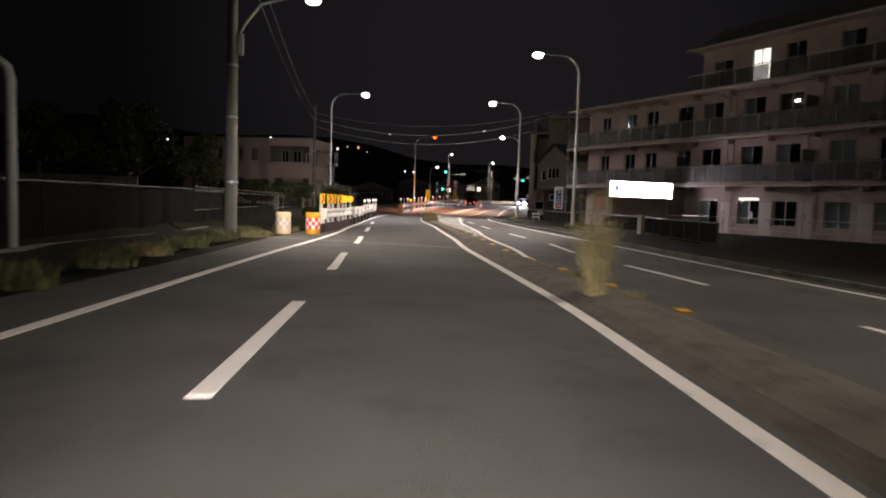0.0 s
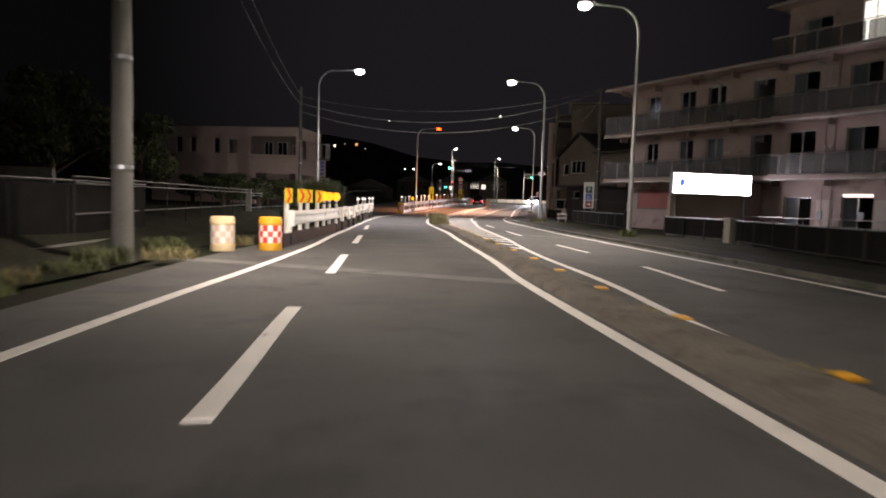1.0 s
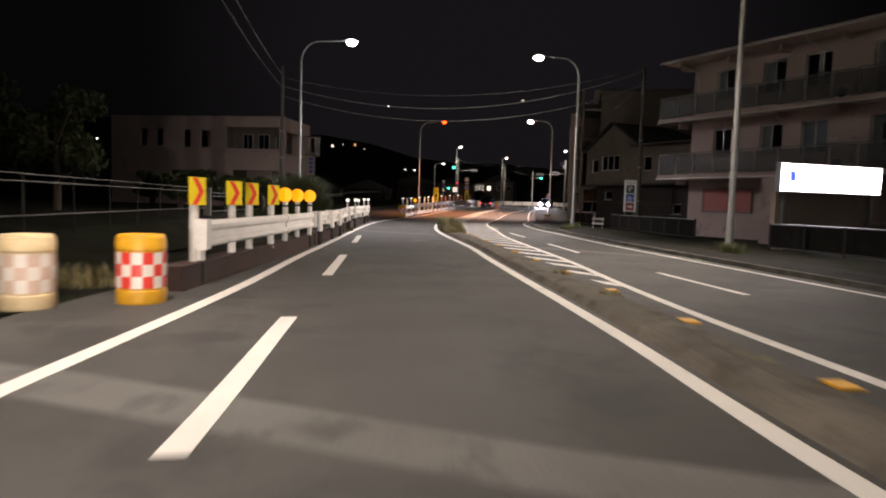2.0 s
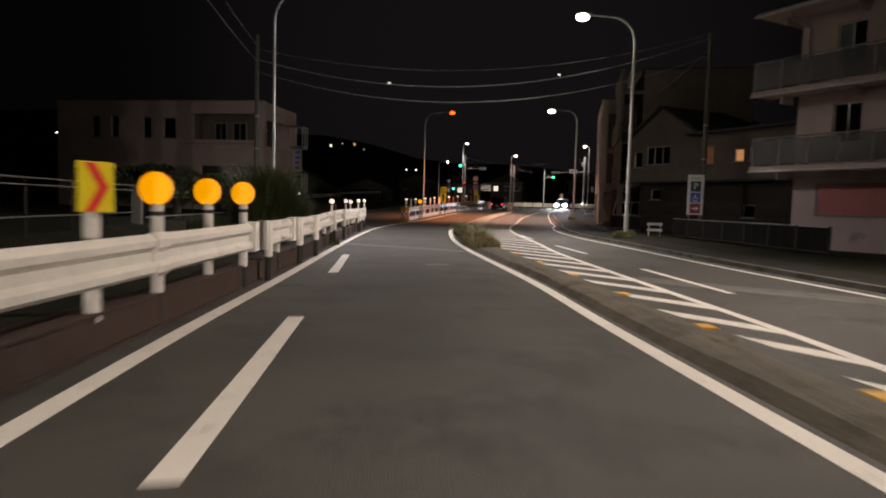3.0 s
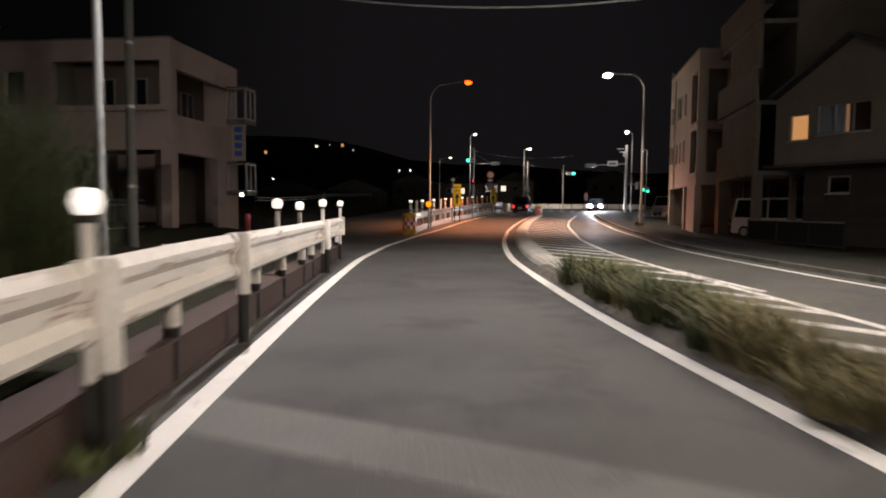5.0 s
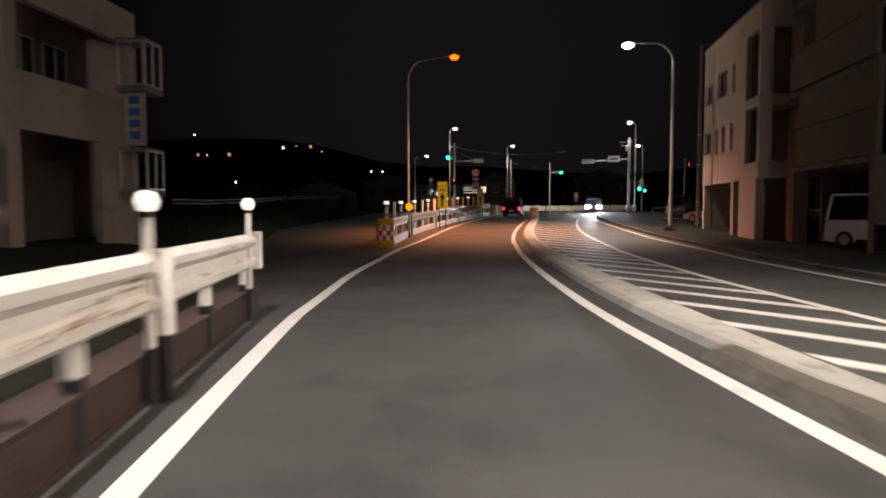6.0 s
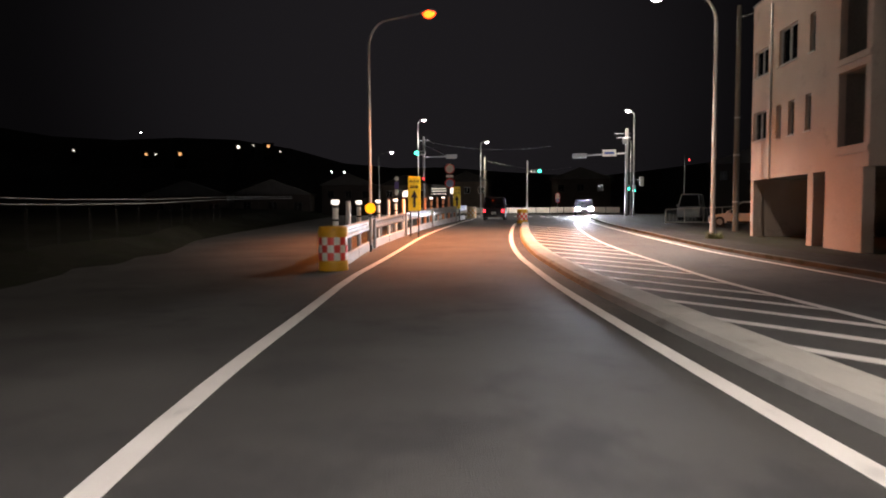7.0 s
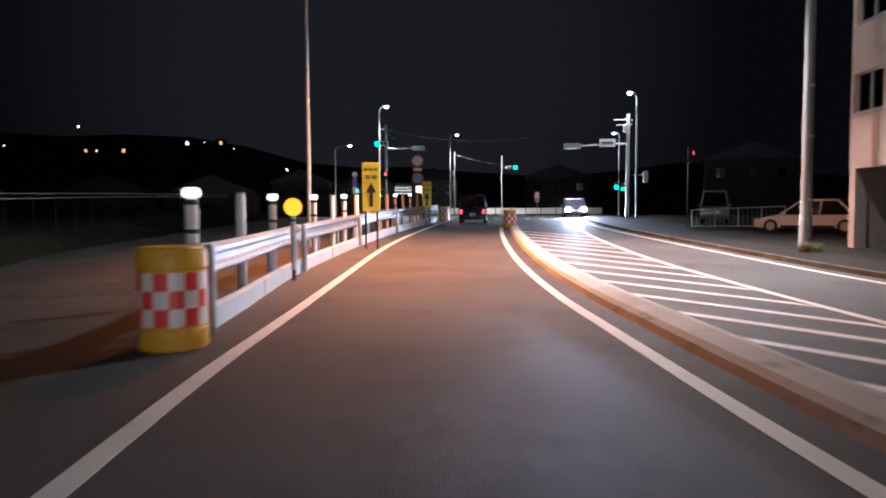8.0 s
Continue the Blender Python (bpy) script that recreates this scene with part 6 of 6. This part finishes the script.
# ---- plants ----
def blades(bm, rng, x, y, z, spread, h, n, lean=0.35, wide=0.022):
    """Narrow bent leaves that grow from one clump."""
    for _ in range(n):
        a, q = rng.uniform(0, 6.283), spread * math.sqrt(rng.random())
        px, py = x + q * math.cos(a), y + q * math.sin(a)
        hh = h * rng.uniform(0.45, 1.0)
        d = rng.uniform(0, 6.283)
        l = hh * rng.uniform(0.1, lean) * 1.6
        w = wide * rng.uniform(0.6, 1.5)
        sx, sy = -math.sin(d) * w, math.cos(d) * w
        rows = []
        for t in (0, 0.45, 0.8, 1.0):
            cx, cy, cz = px + math.cos(d) * l * t * t, py + math.sin(d) * l * t * t, z + hh * (t - 0.18 * t * t)
            k = 1 - t * 0.85
            rows.append((bm.verts.new((cx - sx * k, cy - sy * k, cz)), bm.verts.new((cx + sx * k, cy + sy * k, cz))))
        for (a0, a1), (b0, b1) in zip(rows, rows[1:]):
            bm.faces.new((a0, a1, b1, b0))


def leaf_cloud(bm, rng, cx, cy, cz, rx, ry, rz, n, size):
    for _ in range(n):
        while True:
            u = Vector((rng.uniform(-1, 1), rng.uniform(-1, 1), rng.uniform(-1, 1)))
            if 0.15 < u.length < 1:
                break
        u *= 0.75 + 0.25 * rng.random()
        p = Vector((cx + u.x * rx, cy + u.y * ry, cz + u.z * rz))
        m = Euler((rng.uniform(0, 6.3), rng.uniform(0, 6.3), rng.uniform(0, 6.3))).to_matrix()
        s = size * rng.uniform(0.6, 1.4)
        v = [bm.verts.new(p + m @ Vector(c)) for c in ((-s, 0, 0), (0, -s * 0.4, 0), (s, 0, 0), (0, s * 0.4, s * 0.15))]
        bm.faces.new(v)


def weed_clump(name, label, x, y, z, h, spread, n, mat, seed, wide=0.022, lean=0.35):
    rng = random.Random(seed)
    ob = thing(name, label, "weeds", x, y, z, group="weeds")
    bm = bmesh.new()
    blades(bm, rng, 0, 0, 0, spread, h, n, lean, wide)
    part("leaves", bm, mat, ob, kind="stuff")
    return ob


rng = random.Random(11)
tw = weed_clump("tall_weed", "tall dry yellow-green weed on the traffic island", 4.3, 9.9, 0.05, 1.75, 0.16, 260, DRYLEAF, 1, 0.009, 0.3)
tuft = bmesh.new()
for i in range(16):
    a, q, h = i * 2.4, 0.05 + 0.013 * i, rng.uniform(0.9, 1.9)
    top = (q * 1.5 * math.cos(a), q * 1.5 * math.sin(a), h)
    part("stalk", T([(q * math.cos(a), q * math.sin(a), 0), (q * 1.3 * math.cos(a), q * 1.3 * math.sin(a), h * 0.6), top], [0.008, 0.006, 0.003], 5), BARK, tw, "thin dry stalk")
    for k in range(7):
        t = 0.12 + 0.13 * k
        leaf_cloud(tuft, rng, top[0] * (0.5 + 0.5 * t), top[1] * (0.5 + 0.5 * t), h * t, 0.17, 0.17, 0.14, 22, 0.02)
part("foliage", tuft, DRYLEAF, tw, "loose yellow-green leaflets", kind="stuff")
for i, (x, y, h, s) in enumerate(((1.45, 53.6, 1.35, 0.45), (1.05, 53.3, 1.95, 0.5), (0.55, 53.0, 2.3, 0.5), (0.1, 52.8, 2.35, 0.5), (-0.25, 52.9, 1.5, 0.5), (0.7, 54.4, 2.3, 0.55), (-1.3, 51.8, 0.7, 0.7))):
    weed_clump("reed_clump", "tall drooping green reeds behind the guardrail", x, y, 0.15, h * 1.38, s, 1700, REED, 20 + i, 0.013, 0.3)
for i in range(20):
    y = 49.3 + 0.5 * i
    x = edge_right(y) + 0.35 + 0.62 * rng.random()
    h = 0.35 + 0.4 * min(1, (y - 49) / 4) * rng.uniform(0.6, 1.3)
    weed_clump("island_bush", "low green and yellow bush on the traffic island", x, y, 0.08, h * rng.uniform(0.7, 1.1), 0.4, 330, DRYLEAF if i < 7 or i % 4 == 0 else LEAF, 40 + i, 0.014, 0.9)
for i in range(16):
    y = 8 + i * 1.5 + rng.uniform(-0.4, 0.4)
    weed_clump("verge_grass", "low grass tuft on the left verge", asphalt_left(y) - rng.uniform(0.4, 2.0), y, 0.0, rng.uniform(0.25, 0.5), 0.6, 230, LEAF if i % 3 else DRYLEAF, 60 + i, 0.014, 0.6)
for i in range(9):
    y = 9 + i * 3.2 + rng.uniform(-1, 1)
    weed_clump("island_tuft", "thin dry tuft on the traffic island", island_right(y) - 0.2, y, 0.05, rng.uniform(0.12, 0.3), 0.2, 60, DRYLEAF, 90 + i, 0.012, 0.6)
for i, (x, y, h) in enumerate(((15.0, 38.6, 0.5), (15.6, 39.8, 0.45), (17.2, 58.9, 0.5), (17.9, 59.8, 0.45), (16.6, 58.0, 0.35), (26.3, 89.4, 0.4), (2.75, 51.0, 0.25))):
    weed_clump("post_weeds", "small weeds round the foot of a post", x, y, (0.12 if x > 10 else 0.0) + rise(x, y), h, 0.35, 160, LEAF, 120 + i, 0.016, 0.6)


def tree(x, y, z, h, r, label, seed):
    rg_ = random.Random(seed)
    ob = thing("tree", label, "tree", x, y, z, group="trees")
    bm = T([(0, 0, -0.3), (0.1, 0, h * 0.3), (0.0, 0.1, h * 0.62)], [0.22, 0.17, 0.08], 10)
    for i in range(7):
        a = i * 0.9
        tube(bm, [(0.05, 0, h * (0.25 + 0.05 * i)), (r * 0.5 * math.cos(a), r * 0.5 * math.sin(a), h * (0.42 + 0.05 * i)), (r * 0.85 * math.cos(a), r * 0.85 * math.sin(a), h * (0.5 + 0.06 * i))], [0.08, 0.05, 0.02], 6)
    part("trunk", bm, BARK, ob, smooth=True)
    bm = bmesh.new()
    for i in range(16):
        a, q = rg_.uniform(0, 6.28), r * math.sqrt(rg_.random()) * 0.8
        leaf_cloud(bm, rg_, q * math.cos(a), q * math.sin(a), h * rg_.uniform(0.42, 0.92), r * 0.36, r * 0.36, h * 0.14, 420, 0.15)
    part("crown", bm, TREELEAF, ob, kind="stuff")
    return ob


for i, (x, y, h, r) in enumerate(((-13.5, 47.5, 7.0, 3.4), (-9.6, 49.5, 5.4, 2.5), (-18.5, 46.0, 6.2, 3.3), (-23.5, 47.0, 6.6, 3.3), (-7.3, 66.8, 2.7, 1.9), (-4.4, 68.5, 2.5, 1.7), (-10.5, 68.5, 2.6, 1.8), (-4.2, 60.0, 2.0, 1.6), (-6.5, 58.5, 2.1, 1.7), (-2.6, 65.5, 2.3, 1.5))):
    tree(x, y, 0.5, h, r, "dark leafy tree on the bank" if h > 4 else "dark round shrub before the pale house", 200 + i)
sw = structure("garden_wall", B(-23, -11.6, -0.15, 0.15, 0.3, 2.5, 0.02), OLDCONC, "dim old concrete garden wall", "wall")
sw.matrix_basis = pose(0, 42.0, 0, 0, 0, -4)

# ---- distance ----
hill = bmesh.new()
rg_ = random.Random(5)
front, rear = [], []
for i in range(41):
    a = math.radians(-75 + 150 * i / 40)
    h = 39 - 17 * min(1, max(0, (i - 21) / 4)) + 3 * math.sin(i * 0.5) + 3 * math.sin(i * 1.3 + 1)
    front.append(hill.verts.new((330 * math.sin(a), 330 * math.cos(a), -1)))
    rear.append(hill.verts.new((420 * math.sin(a), 420 * math.cos(a), max(10, h))))
for i in range(40):
    hill.faces.new((front[i], front[i + 1], rear[i + 1], rear[i]))
structure("hillside", hill, HILLWOOD, "black wooded hillside in the distance", "backdrop")


def far_house(x, y, w, d, h, rz, label, lit=(), wall=TAN):
    ob = thing("far_house", label, "house", x, y, rise(x, y), rz, group="far houses")
    part("wall", B(-w / 2, w / 2, -d / 2, d / 2, 0, h), wall, ob)
    part("roof", prism(bmesh.new(), [(-w / 2 - 0.4, h), (w / 2 + 0.4, h), (0, h + 1.8)], -d / 2 - 0.4, d / 2 + 0.4), ROOF, ob)
    for i in range(3):
        a = -w / 2 + w * (i + 0.5) / 3 - 0.5
        wn = part("window", frame_bars(a, a + 1.0, h - 2.0, h - 0.9, -d / 2 - 0.03, 2), DARKSTEEL if wall is DARKWOOD else FRAME, ob)
        part("pane", B(a + 0.05, a + 0.95, -d / 2 - 0.02, -d / 2 - 0.005, h - 1.95, h - 0.95), ROOMWHITE if i in lit else CARGLASS, wn)
    return ob


far_house(43, 172, 7, 6, 5.5, -25, "dim far house beyond the crossing", (0,))
far_house(33, 176, 8, 6, 5.0, -20, "dim far house with a lit sign window", (1,))
far_house(22, 168, 8, 6, 4.6, -15, "low dark house beside the side road", wall=DARKWOOD)
far_house(10, 150, 9, 6, 2.6, -10, "low dark house beyond the bank", wall=DARKWOOD)
far_house(0, 150, 9, 6, 2.4, -5, "low dark house beyond the bank", wall=DARKWOOD)
far_house(58, 160, 9, 7, 5.5, -30, "dim far house beside the crossing", wall=DARKWOOD)
far_house(66, 132, 9, 7, 6.0, -40, "dim far house behind the parked cars", wall=DARKWOOD)
for name, x, y, z, s, m in (("far_lit_window", 3.4, 279, 22.6, 0.8, ROOMWHITE), ("far_lit_window", 8.0, 300, 25.3, 0.25, ROOMWHITE), ("far_lit_window", 13.0, 300, 25.2, 0.9, ROOMWARM),
                            ("far_lit_window", 17.0, 300, 23.4, 0.3, ROOMWHITE), ("far_lit_window", -24.6, 290, 20.7, 0.7, ROOMWARM), ("far_lit_window", -21.8, 290, 20.7, 0.4, ROOMWHITE),
                            ("far_lit_window", -14.6, 290, 21.0, 0.9, ROOMWARM), ("far_lit_window", -45, 290, 21.5, 0.35, ROOMWHITE)):
    ob = thing(name, "small lit window of a house on the far hill", "lit window", x, y, z, group="far lit windows")
    part("pane", B(-s / 2, s / 2, -0.05, 0.05, -s * 0.6, s * 0.6), m, ob)
    part("house_front", B(-s * 2.0, s * 2.0, 0.06, 3, -3.5 - s, s * 1.3), SOIL, ob)
for x, y, h, r in ((-23.0, 270, 25.2, 0.22), (-8.4, 234.7, 9.2, 0.2), (-3.7, 144.9, 1.7, 0.08), (25.5, 222, 11.6, 0.16), (29.4, 229, 12.0, 0.2), (-24.5, 106.9, 9.8, 0.09), (-24.8, 101.8, 7.8, 0.09)):
    ob = thing("far_lamp", "small far lamp on a thin post", "far lamp", x, y, 0, group="far lamps")
    part("post", T([(0, 0, 0), (0, 0, h)], 0.05, 8), DARKSTEEL, ob)
    part("bulb", disc(bmesh.new(), (0, 0, h), r, (0, 1, 0.2), 0.14, 14), LAMPBULB, ob)
# barrier across the far side of the crossing
fb = thing("far_barrier", "pale barrier boards along the far side of the crossing", "barrier", 36, 158, rise(36, 158), -24)
for i in range(15):
    part("board", B(-6 + 2.0 * i, -4.1 + 2.0 * i, -0.05, 0.05, 0.2, 1.0, 0.02), WHITERAIL, fb)
    part("leg", B(-5.1 + 2.0 * i, -5.0 + 2.0 * i, -0.2, 0.2, 0, 0.2), DARKSTEEL, fb)
